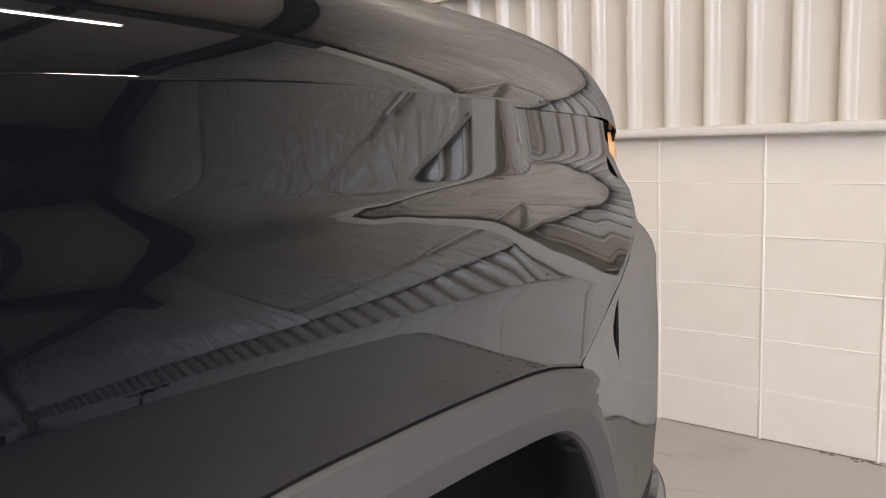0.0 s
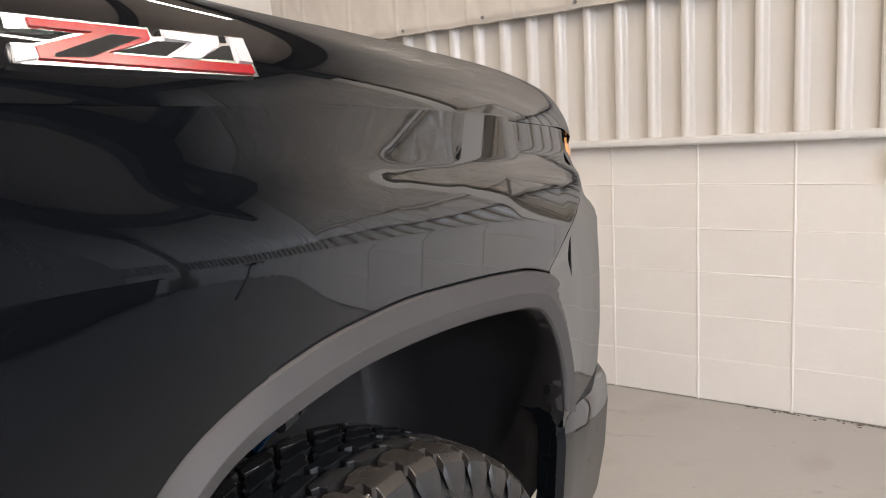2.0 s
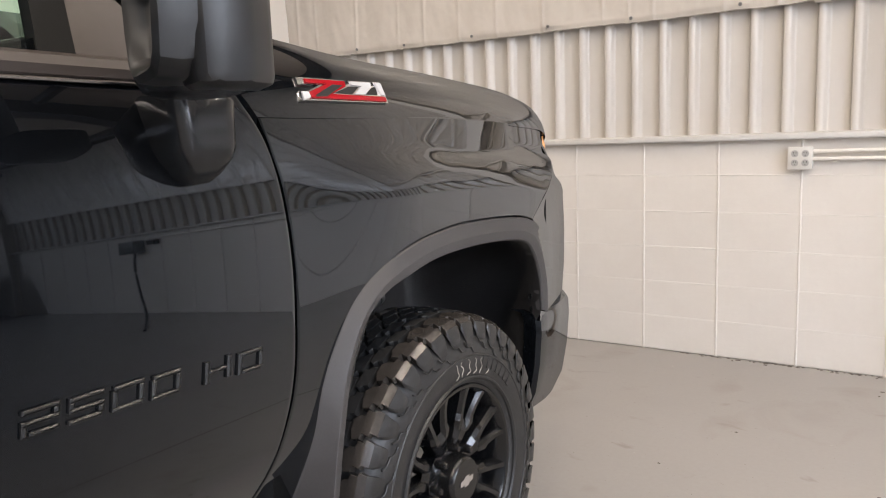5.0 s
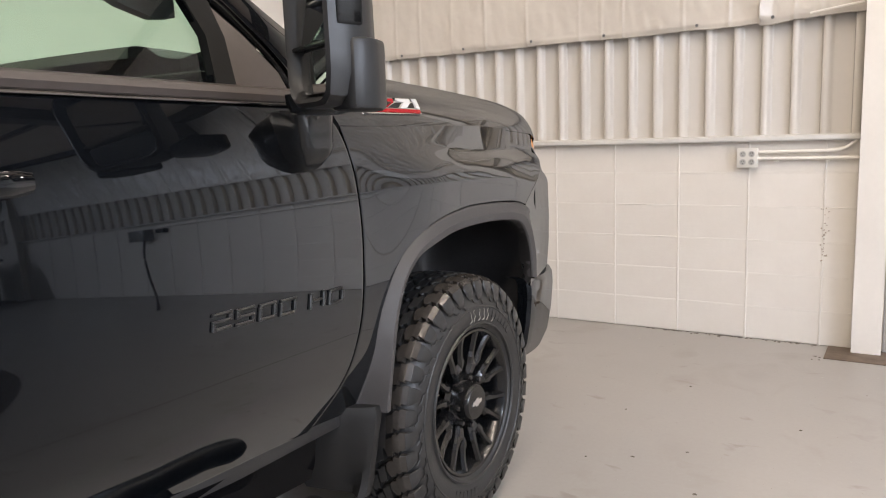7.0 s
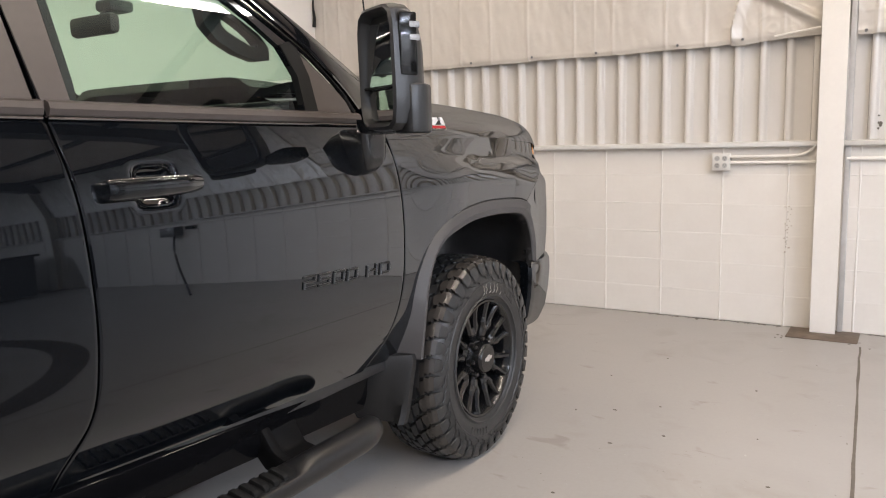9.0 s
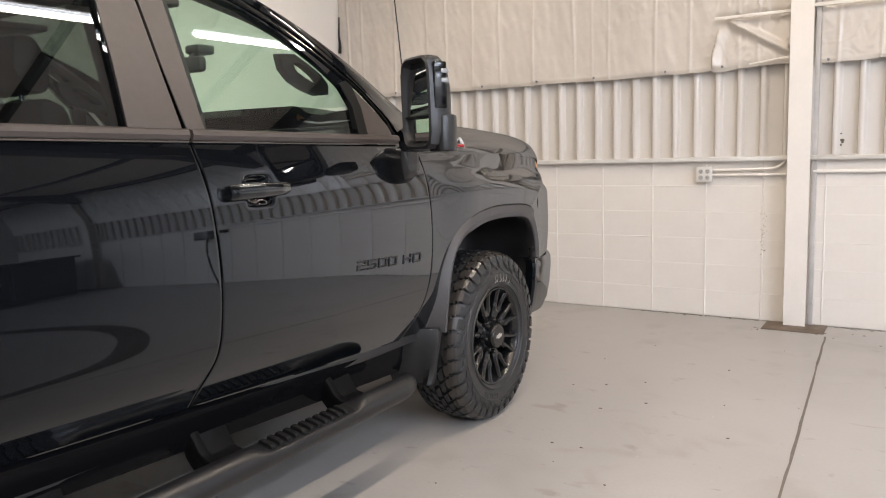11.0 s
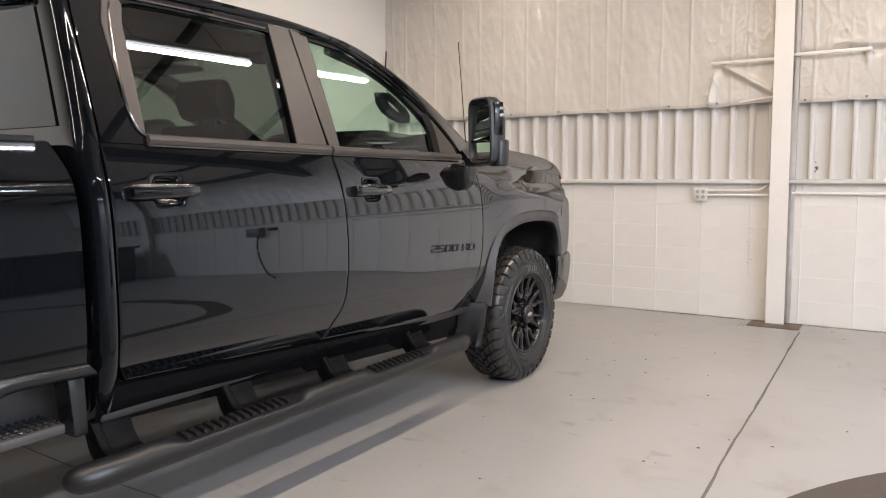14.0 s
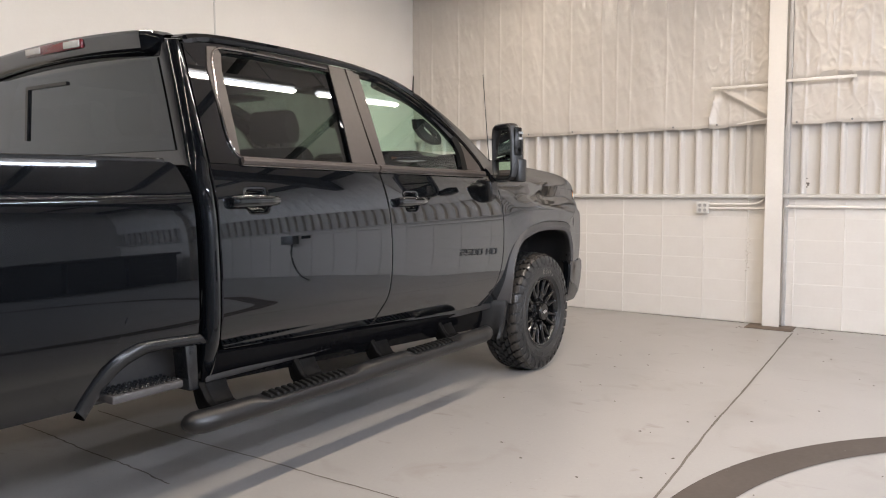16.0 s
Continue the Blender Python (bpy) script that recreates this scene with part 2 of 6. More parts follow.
# ---------------------------------------------------------------- mesh tools
class Mesh:
    """Collects vertices and faces of one part."""

    def __init__(self):
        self.v, self.f = [], []

    def add(self, verts, faces):
        o = len(self.v)
        self.v += [tuple(p) for p in verts]
        self.f += [tuple(o + i for i in f) for f in faces]
        return self

    def grid(self, rows, closed=False):
        n = len(rows[0])
        fs = []
        for a in range(len(rows) - 1):
            for b in range(n if closed else n - 1):
                c = (b + 1) % n
                fs.append((a * n + b, a * n + c, (a + 1) * n + c, (a + 1) * n + b))
        return self.add([p for r in rows for p in r], fs)

    def box(self, lo, hi, bevel=0.0, segments=2, m=None):
        bm = bmesh.new()
        bmesh.ops.create_cube(bm, size=1.0)
        for p in bm.verts:
            p.co = Vector([lo[k] + (hi[k] - lo[k]) * (p.co[k] + 0.5) for k in range(3)])
        if bevel:
            bmesh.ops.bevel(bm, geom=bm.edges[:], offset=bevel, segments=segments, affect="EDGES", profile=0.5)
        return self.take(bm, m)

    def take(self, bm, m=None):
        bm.verts.index_update()
        vs = [(m @ p.co) if m else p.co.copy() for p in bm.verts]
        fs = [[p.index for p in f.verts] for f in bm.faces]
        bm.free()
        return self.add(vs, fs)

    def prism(self, outline, lo, hi, axis="x", bevel=0.0):
        """An outline in the other two axes, pushed from lo to hi along axis."""
        bm = bmesh.new()

        def at(p, d):
            return {"x": (d, p[0], p[1]), "y": (p[0], d, p[1]), "z": (p[0], p[1], d)}[axis]
        a = [bm.verts.new(at(p, lo)) for p in outline]
        b = [bm.verts.new(at(p, hi)) for p in outline]
        bm.faces.new(a)
        bm.faces.new(b)
        for i in range(len(a)):
            j = (i + 1) % len(a)
            bm.faces.new((a[i], a[j], b[j], b[i]))
        bmesh.ops.recalc_face_normals(bm, faces=bm.faces[:])
        if bevel:
            bmesh.ops.bevel(bm, geom=bm.edges[:], offset=bevel, segments=2, affect="EDGES", profile=0.5)
        return self.take(bm)

    def tube(self, path, r, n=14, cap=True, squash=1.0):
        path = [Vector(p) for p in path]
        rows = []
        up = Vector((0, 0, 1))
        for i, p in enumerate(path):
            d = (path[min(i + 1, len(path) - 1)] - path[max(i - 1, 0)]).normalized()
            side = d.cross(up if abs(d.z) < 0.95 else Vector((1, 0, 0))).normalized()
            top = side.cross(d).normalized()
            k = r[i] if isinstance(r, (list, tuple)) else r
            rows.append([p + side * (k * math.cos(2 * math.pi * a / n)) + top * (k * squash * math.sin(2 * math.pi * a / n)) for a in range(n)])
        self.grid(rows, closed=True)
        if cap:
            self.add(rows[0], [tuple(range(n))[::-1]])
            self.add(rows[-1], [tuple(range(n))])
        return self

    def lathe(self, profile, n=48, centre=(0, 0, 0)):
        """Turns (x, radius) points round the x axis through centre."""
        rows = []
        for x, r in profile:
            rows.append([(centre[0] + x, centre[1] + r * math.sin(2 * math.pi * a / n), centre[2] + r * math.cos(2 * math.pi * a / n)) for a in range(n)])
        return self.grid(rows, closed=True)


def part(name, mesh, mat, parent=None, label="", sharp=35.0, smooth=True, kind=""):
    me = bpy.data.meshes.new(name)
    me.from_pydata(mesh.v, [], mesh.f)
    bm = bmesh.new()
    bm.from_mesh(me)
    bmesh.ops.remove_doubles(bm, verts=bm.verts[:], dist=0.00005)
    bmesh.ops.recalc_face_normals(bm, faces=bm.faces[:])
    bm.to_mesh(me)
    bm.free()
    me.materials.append(mat)
    if smooth:
        me.shade_smooth()
        me.set_sharp_from_angle(angle=radians(sharp))
    ob = new(name, me)
    ob.parent = parent
    if label:
        ob["label"] = label
    if kind:
        ob["kind"] = kind
    return ob


def thing(name, label, category, group="", kind="", at=(0, 0, 0)):
    ob = new(name)
    ob.empty_display_size = 0.2
    ob.location = at
    return tagged(ob, label, category, group, kind)


def smooth_line(pts, n):
    """A smooth line through points, in n even steps."""
    p = [np.array(q, float) for q in pts]
    p = [2 * p[0] - p[1]] + p + [2 * p[-1] - p[-2]]
    out = []
    for i in range(1, len(p) - 2):
        for k in range(16):
            t = k / 16
            out.append(0.5 * (2 * p[i] + (p[i + 1] - p[i - 1]) * t + (2 * p[i - 1] - 5 * p[i] + 4 * p[i + 1] - p[i + 2]) * t ** 2
                              + (3 * p[i] - p[i - 1] - 3 * p[i + 1] + p[i + 2]) * t ** 3))
    out.append(p[-2])
    out = np.array(out)
    s = np.r_[0, np.cumsum(np.linalg.norm(np.diff(out, axis=0), axis=1))]
    at = np.linspace(0, s[-1], n + 1) if isinstance(n, int) else np.array(n) * s[-1]
    return np.stack([np.interp(at, s, out[:, k]) for k in range(out.shape[1])], 1)


def steps(n, length, edge=0.0035):
    """Even steps from 0 to 1, with two more close to either end."""
    e = edge / length
    return [0.0, e, 2 * e] + [k / n for k in range(1, n) if 2.5 * e < k / n < 1 - 2.5 * e] + [1 - 2 * e, 1 - e, 1.0]


def coons(bottom, right, top, left, nu, nv):
    """A net of (y, z) between four lines. bottom and top run from left to right, left and right upwards."""
    lu = np.linalg.norm(np.array(bottom[-1]) - np.array(bottom[0]))
    lv = np.linalg.norm(np.array(left[-1]) - np.array(left[0]))
    us, vs = steps(nu, lu), steps(nv, lv)
    B, T, L, R = smooth_line(bottom, us), smooth_line(top, us), smooth_line(left, vs), smooth_line(right, vs)
    net = []
    for j, v in enumerate(vs):
        row = []
        for i, u in enumerate(us):
            row.append((1 - v) * B[i] + v * T[i] + (1 - u) * L[j] + u * R[j]
                       - ((1 - u) * (1 - v) * B[0] + u * (1 - v) * B[-1] + (1 - u) * v * T[0] + u * v * T[-1]))
        net.append(row)
    return net


def skin(net, width, side, depth=0.028, roll=0.0008):
    """A sheet-metal panel: the net pushed out to width(y, z), with rolled edges and a flange turned inwards."""
    m = Mesh()
    nr, nc = len(net), len(net[0])
    rows = []
    for j in range(nr):
        row = []
        for i in range(nc):
            y, z = net[j][i]
            edge = j in (0, nr - 1) or i in (0, nc - 1)
            row.append((side * (width(y, z) - (roll if edge else 0)), y, z))
        rows.append(row)
    m.grid(rows)
    rim = [rows[0][i] for i in range(nc)] + [rows[j][-1] for j in range(1, nr)] + [rows[-1][i] for i in range(nc - 2, -1, -1)] + [rows[j][0] for j in range(nr - 2, 0, -1)]
    m.grid([rim, [(p[0] - side * depth, p[1], p[2]) for p in rim]], closed=True)
    return m


def interp(x, pts):
    return float(np.interp(x, [p[0] for p in pts], [p[1] for p in pts]))


def ease(t):
    t = min(1.0, max(0.0, t))
    return t * t * (3 - 2 * t)


# ---------------------------------------------------------------- the room
def room_floor():
    m = Mesh()
    m.box((WEST_X - 0.3, SOUTH_Y - 0.3, -0.2), (EAST_X + 0.3, WALL_Y + 0.5, 0.0))
    ob = part("floor", m, FLOOR, smooth=False)
    tagged(ob, "grey painted concrete floor with scuffs and faint sheen", "floor", kind="structure")
    for name, pts, w in (("floor_joint", [(0.93, 2.60), (0.955, 2.0), (1.005, 0.9), (1.03, 0.3), (1.06, -0.5), (1.12, -1.5), (1.2, -3.2), (1.3, -5.5), (1.4, -8.9)], 0.006),
                         ("floor_crack", [(-2.0, -2.10), (-1.2, -2.13), (-0.57, -2.12), (-0.2, -2.125), (0.21, -2.12), (0.7, -2.14), (1.1, -2.13)], 0.004),
                         ("floor_crack", [(-2.6, -2.47), (-1.84, -2.49), (-1.4, -2.52), (-0.99, -2.53), (-0.7, -2.56)], 0.004)):
        line = smooth_line(pts, 90)
        m = Mesh()
        rows = [[], []]
        for k, p in enumerate(line):
            d = line[min(k + 1, 90)] - line[max(k - 1, 0)]
            d = np.array((-d[1], d[0])) / np.linalg.norm(d)
            j = 0.006 * noise.noise(Vector((k * 0.7, pts[0][0], 0)))
            hw = w * (1 + 0.45 * noise.noise(Vector((k * 0.9, 5, pts[0][1]))))
            for q, sgn in ((0, 1), (1, -1)):
                rows[q].append((p[0] + d[0] * (j + sgn * hw), p[1] + d[1] * (j + sgn * hw), 0.0015))
        m.grid(rows)
        tagged(part(name, m, CRACK, smooth=False), "dark filled joint in the painted concrete floor", "floor joint", kind="structure")
    m = Mesh()
    rows = [[], []]
    for k in range(161):
        a = 2 * math.pi * k / 160
        for q, r in ((0, 2.29), (1, 2.09)):
            rows[q].append((3.45 + r * math.cos(a), -1.75 + r * math.sin(a), 0.003))
    m.grid(rows)
    tagged(part("floor_ring", m, RING, smooth=False), "dark brown painted ring on the grey floor", "floor marking", kind="structure")
    # small chips and scraps lying on the floor
    rnd = random.Random(5)
    m = Mesh()
    for k in range(70):
        x, y = rnd.uniform(-0.2, 3.0), rnd.uniform(-1.5, 2.85)
        r, a = rnd.uniform(0.003, 0.010), rnd.uniform(0, 6.28)
        n = 6
        base = [(x + r * rnd.uniform(0.6, 1.5) * math.cos(a + 6.283 * i / n), y + r * rnd.uniform(0.5, 1.0) * math.sin(a + 6.283 * i / n), 0.0005) for i in range(n)]
        tip = [(p[0] * 0.6 + x * 0.4, p[1] * 0.6 + y * 0.4, 0.003) for p in base]
        m.grid([base, tip], closed=True)
        m.add(tip, [tuple(range(n))])
    for k in range(170):
        x = rnd.uniform(-0.6, 2.6)
        y = WALL_Y - abs(rnd.gauss(0, 0.018)) - 0.004
        if 0.45 < x < 0.95:
            y -= rnd.uniform(0, 0.3)
        r, a = rnd.uniform(0.003, 0.011), rnd.uniform(0, 6.28)
        base = [(x + r * rnd.uniform(0.6, 1.9) * math.cos(a + 1.047 * i), y + r * rnd.uniform(0.3, 0.7) * math.sin(a + 1.047 * i), 0.0005) for i in range(6)]
        tip = [(p[0] * 0.6 + x * 0.4, p[1] * 0.6 + y * 0.4, 0.0035) for p in base]
        m.grid([base, tip], closed=True)
        m.add(tip, [tuple(range(6))])
    tagged(part("floor_chips", m, CRACK, smooth=False, kind="stuff"), "small dark chips and specks scattered on the floor", "debris", kind="stuff")


BLOCK_W, BLOCK_H, JOINT_X, JOINT_Z = 0.4055, 0.1995, -0.349, 0.0


def block_wall():
    m = Mesh()
    m.box((WEST_X, WALL_Y + 0.010, 0), (EAST_X, WALL_Y + 0.21, 1.18))
    wall = part("wall_north", m, JOINT, smooth=False)
    tagged(wall, "cream painted concrete block wall with stacked joints", "wall", kind="structure")
    meshes = {}
    rest = Mesh()
    for row in range(6):
        z0, z1 = row * BLOCK_H, (row + 1) * BLOCK_H if row < 5 else 1.178
        for col in range(-8, 23):
            x0 = JOINT_X + col * BLOCK_W
            x1 = x0 + BLOCK_W
            x0, x1 = max(x0, WEST_X), min(x1, EAST_X)
            if x1 - x0 < 0.02:
                continue
            if -5 <= col <= 7:
                key = row == 5
                if key not in meshes:
                    b = Mesh().box((0.004, 0, 0.0035), (BLOCK_W - 0.004, 0.02, z1 - z0 - 0.0035), 0.0012, 1)
                    meshes[key] = part("block", b, BLOCK, wall, smooth=False)
                    ob = meshes[key]
                else:
                    ob = new("block", meshes[key].data)
                    ob.parent = wall
                k = noise.noise(Vector((col * 1.7, row * 2.3, 4))) * 0.0022
                ob.location = (x0, WALL_Y + k, z0)
                ob.rotation_euler = (0.004 * noise.noise(Vector((col * 3.3, row * 1.9, 9))), 0, 0.003 * noise.noise(Vector((col * 2.1, row * 4.7, 2))))
            else:
                rest.box((x0 + 0.003, WALL_Y, z0 + 0.0025), (x1 - 0.003, WALL_Y + 0.02, z1 - 0.0025))
    part("far_blocks", rest, BLOCK, wall, smooth=False, kind="stuff")
    # rounded mortar beads, painted over
    for row in range(1, 6):
        z = row * BLOCK_H
        for a, c in ((WEST_X, JOINT_X - 5 * BLOCK_W), (JOINT_X - 5 * BLOCK_W, JOINT_X + 8 * BLOCK_W), (JOINT_X + 8 * BLOCK_W, EAST_X)):
            n = int((c - a) / 0.05)
            path = [(a + (c - a) * k / n, WALL_Y + 0.0038 + 0.0030 * noise.noise(Vector((a + k * 0.31, row * 3.1, 0))), z + 0.0012 * noise.noise(Vector((k * 0.23, row, 8)))) for k in range(n + 1)]
            part("mortar_bead", Mesh().tube(path, 0.0050, 8), JOINT, wall)
    for col in range(-5, 9):
        x = JOINT_X + col * BLOCK_W
        path = [(x + 0.0015 * noise.noise(Vector((k * 0.3, col, 2))), WALL_Y + 0.0030 + 0.0030 * noise.noise(Vector((k * 0.37, col * 2.2, 0))), 1.178 * k / 24) for k in range(25)]
        part("mortar_bead", Mesh().tube(path, 0.0070, 8), JOINT, wall)
    # steel sill on top of the blocks
    for a, b in ((WEST_X, 0.66), (0.76, EAST_X)):
        s = Mesh()
        s.prism([(WALL_Y + 0.2, 1.176), (WALL_Y + 0.2, 1.212), (WALL_Y - 0.028, 1.212), (WALL_Y - 0.052, 1.206), (WALL_Y - 0.052, 1.184), (WALL_Y - 0.046, 1.176)], a, b, "x", 0.002)
        tagged(part("wall_sill", s, SILL), "grey painted steel sill along the top of the blocks", "sill", kind="structure")


def sheet_wall():
    # ribbed steel sheet above the sill
    pitch, x0 = 0.1575, -1.29
    prof = []
    k = math.floor((WEST_X - x0) / pitch)
    x = x0 + k * pitch
    while x < EAST_X:
        prof += [(x - 0.034, 0.0), (x - 0.028, 0.003), (x - 0.0255, -0.010), (x - 0.0235, -0.026), (x - 0.019, -0.033), (x - 0.010, -0.036), (x, -0.0345), (x + 0.009, -0.030), (x + 0.017, -0.021), (x + 0.025, -0.008), (x + 0.030, -0.002), (x + 0.036, 0.0)]
        x += pitch
    prof = [(max(WEST_X, min(EAST_X, px)), WALL_Y + 0.068 + d) for px, d in prof]
    m = Mesh()
    m.grid([[(px, py, 1.206) for px, py in prof], [(px, py, CEIL_Z) for px, py in prof]])
    m.grid([[(px, WALL_Y + 0.12, 1.206) for px, py in prof], [(px, WALL_Y + 0.12, CEIL_Z) for px, py in prof]])
    tagged(part("wall_sheet", m, SHEET, sharp=42), "cream painted ribbed steel wall sheet", "wall sheet", kind="structure")


def blanket(name, x0, x1, z_low, seed, amp, label, extra=None, crinkle=None, mat=None):
    """A hanging blanket of vinyl-faced insulation with folds, stitched seams and a wavy lower edge."""
    nx, nz = int((x1 - x0) / 0.0075), 150
    rnd = random.Random(int(seed))
    seams, q = [], x0 + 0.1
    while q < x1:
        seams.append(q)
        q += rnd.uniform(0.13, 0.42)
    rows = []
    for j in range(nz + 1):
        row = []
        for i in range(nx + 1):
            u = i / nx
            x = x0 + (x1 - x0) * u
            zl = z_low + 0.035 * ease((x - 0.10) / 0.5) * (x < 0.7) - 0.012 * (0.088 < x < 0.7) + 0.012 * noise.noise(Vector((x * 2.2, seed, 0))) + 0.006 * noise.noise(Vector((x * 9, seed, 0)))
            z = zl + (CEIL_Z - zl) * (j / nz) ** 1.7
            puff = 0.010
            for q in seams:
                d = (x + 0.012 * noise.noise(Vector((z * 1.3, q * 5, seed))) - q) / 0.011
                if abs(d) < 4:
                    puff += (0.007 + 0.004 * noise.noise(Vector((q * 7, z * 2, 1)))) * math.exp(-d * d)
            fold = 1.7 * amp * (noise.noise(Vector((x * 3.1, z * 0.9, seed))) + 0.55 * noise.noise(Vector((x * 8, z * 2.2, seed + 3)))
                          + 0.30 * noise.noise(Vector((x * 19 + 3 * z, z * 7, seed + 7))))
            if extra:
                fold += extra(x, z)
            if crinkle:
                n1 = noise.noise(Vector((x * 9.5 + 2.2 * z, z * 4.2 - x * 2, seed + 20)))
                n2 = noise.noise(Vector((x * 24 - 7 * z, z * 12 + x * 7, seed + 31)))
                n3 = noise.noise(Vector((x * 7 - 5.0 * z, z * 7 + x * 5, seed + 44)))
                ridge = 0.9 * max(0.0, 1 - abs(n1) * 6.5) + 0.25 * max(0.0, 1 - abs(n2) * 4.5) + 0.8 * max(0.0, 1 - abs(n3) * 8.5)
                some = 0.35 + 0.65 * ease((z - 2.15) / 0.15) * ease(0.75 + 1.6 * noise.noise(Vector((x * 3, z * 3, seed + 60))))
                fold += crinkle(x) * some * (ridge + 0.2 * n1)
            hem = 0.012 * ease((z - zl) / 0.03) + 0.004
            row.append((x, WALL_Y + 0.012 - puff - hem * 0.6 - fold * ease((z - zl) / 0.06 + 0.15), z))
        rows.append(row)
    m = Mesh()
    m.grid(rows)
    m.grid([[(p[0], p[1] + 0.03, p[2]) for p in r] for r in (rows[0], rows[-1])])
    m.grid([rows[0], [(p[0], p[1] + 0.03, p[2] + 0.002) for p in rows[0]]])
    m.grid([[r[0] for r in rows], [(r[0][0], r[0][1] + 0.03, r[0][2]) for r in rows]])
    m.grid([[r[-1] for r in rows], [(r[-1][0], r[-1][1] + 0.03, r[-1][2]) for r in rows]])
    ob = part(name, m, mat or VINYL, sharp=50)
    tagged(ob, label, "insulation", kind="structure")
    return ob


def column(x, name="steel_column"):
    col = thing(name, "white painted steel column on a rusty base plate", "column", kind="structure", at=(x, 0, 0))
    fw = 0.145
    lean = 0.045
    m = Mesh()
    m.add([(a, b + (0 if z == 0 else -lean), z) for z in (0.0, CEIL_Z) for a, b in ((0, 2.83), (fw, 2.83), (fw, 2.842), (0, 2.842))],
          [(0, 1, 2, 3), (4, 5, 6, 7), (0, 1, 5, 4), (1, 2, 6, 5), (2, 3, 7, 6), (3, 0, 4, 7)])
    part("front_flange", m, COLUMN, col)
    m = Mesh()
    m.add([(a, b + (-lean if z and b < 2.9 else 0), z) for z in (0.0, CEIL_Z) for a, b in ((fw / 2 - 0.004, 2.842), (fw / 2 + 0.004, 2.842), (fw / 2 + 0.004, 3.0), (fw / 2 - 0.004, 3.0))],
          [(0, 1, 2, 3), (4, 5, 6, 7), (0, 1, 5, 4), (1, 2, 6, 5), (2, 3, 7, 6), (3, 0, 4, 7)])
    part("web", m, COLUMN, col)
    part("rear_flange", Mesh().box((0, 3.0, 0), (fw, 3.012, CEIL_Z), 0.002), COLUMN, col)
    # added strip, its grey stands in for shade and dirt in this gap
    part("side_angle", Mesh().box((fw + 0.003, 2.905, 0.006), (fw + 0.034, 2.932, CEIL_Z), 0.003), SHADESTRIP, col, "stained grey strip painting the shade beside the column")
    part("base_plate", Mesh().box((-0.12, 2.66, 0.0), (0.28, 2.93, 0.006), 0.002), RUST, col, "rust-brown steel base plate")
    return col


def outlet():
    box = thing("wall_outlet", "white four-socket outlet box on the block wall", "outlet", at=(0.0, WALL_Y, 1.03))
    part("body", Mesh().box((0, -0.045, 0), (0.108, 0.0, 0.106), 0.004), PLATE, box)
    part("cover", Mesh().box((-0.002, -0.051, -0.002), (0.11, -0.045, 0.108), 0.002), PLATE, box)
    for cx in (0.03, 0.078):
        for cz in (0.03, 0.076):
            sock = part("socket", Mesh().lathe([(0, 0.0), (0, 0.017), (-0.003, 0.017), (-0.003, 0.0)], 20), SOCKET, box)
            sock.rotation_euler = (0, 0, radians(90))
            sock.location = (cx, -0.051, cz)
            sock["label"] = "white socket face with dark slots"
            m = Mesh()
            for sx in (-0.006, 0.006):
                m.box((-0.0042, sx - 0.0012, 0.001), (-0.0028, sx + 0.0012, 0.009))
            m.box((-0.0042, -0.002, -0.010), (-0.0028, 0.002, -0.006))
            part("slots", m, DARK, sock, smooth=False)
    c = thing("conduit", "two thin white painted conduits from outlet to column", "conduit", at=(0, WALL_Y, 0))
    part("pipe", Mesh().tube(smooth_line([(0.108, -0.03, 1.115), (0.3, -0.03, 1.117), (0.48, -0.03, 1.12), (0.545, -0.03, 1.128), (0.59, -0.03, 1.155), (0.606, -0.03, 1.178)], 24), 0.0095), COLUMN, c)
    part("pipe", Mesh().tube([(0.108, -0.025, 1.078), (0.4, -0.025, 1.079), (0.66, -0.025, 1.08)], 0.0095), COLUMN, c)
    for x in (0.2, 0.46):
        part("strap", Mesh().box((x, -0.042, 1.06), (x + 0.02, 0.0, 1.066), 0.001), COLUMN, c)
    c2 = thing("conduit", "thin white painted conduit along the block wall", "conduit", at=(0, WALL_Y, 0))
    part("pipe", Mesh().tube([(0.79, -0.02, 1.10), (2.0, -0.02, 1.098), (4.7, -0.02, 1.095)], 0.013), COLUMN, c2)


def brace():
    b = thing("wall_girt", "thin white steel girt across the column, insulation pinned behind", "girt", kind="structure")
    part("bar", Mesh().box((0.115, 2.875, 2.194), (0.63, 2.90, 2.214), 0.002), COLUMN, b)
    part("bar", Mesh().box((0.745, 2.875, 2.212), (1.325, 2.90, 2.236), 0.002), COLUMN, b)
    part("rod", Mesh().tube([(0.36, 2.87, 1.862), (0.62, 2.868, 1.895)], 0.006), COLUMN, b)


def bolts():
    m = Mesh().lathe([(-0.006, 0.0), (-0.006, 0.008), (-0.002, 0.010), (0.0, 0.010)], 10)
    first = None
    for k, x in enumerate((-3.2, -2.76, -2.36, -1.84, -1.32, -0.82, -0.25, 0.165, 0.86, 1.3, 1.8, 2.3)):
        if first is None:
            first = ob = part("bolt_head", m, STEEL)
        else:
            ob = new("bolt_head", first.data)
        ob.rotation_euler = (0, 0, radians(90))
        ob.location = (x, WALL_Y - 0.024, 1.861 + 0.005 * math.sin(k * 2.1))
        tagged(ob, "small steel bolt head pinning the insulation's lower edge", "bolt", group="bolts along the insulation hem")


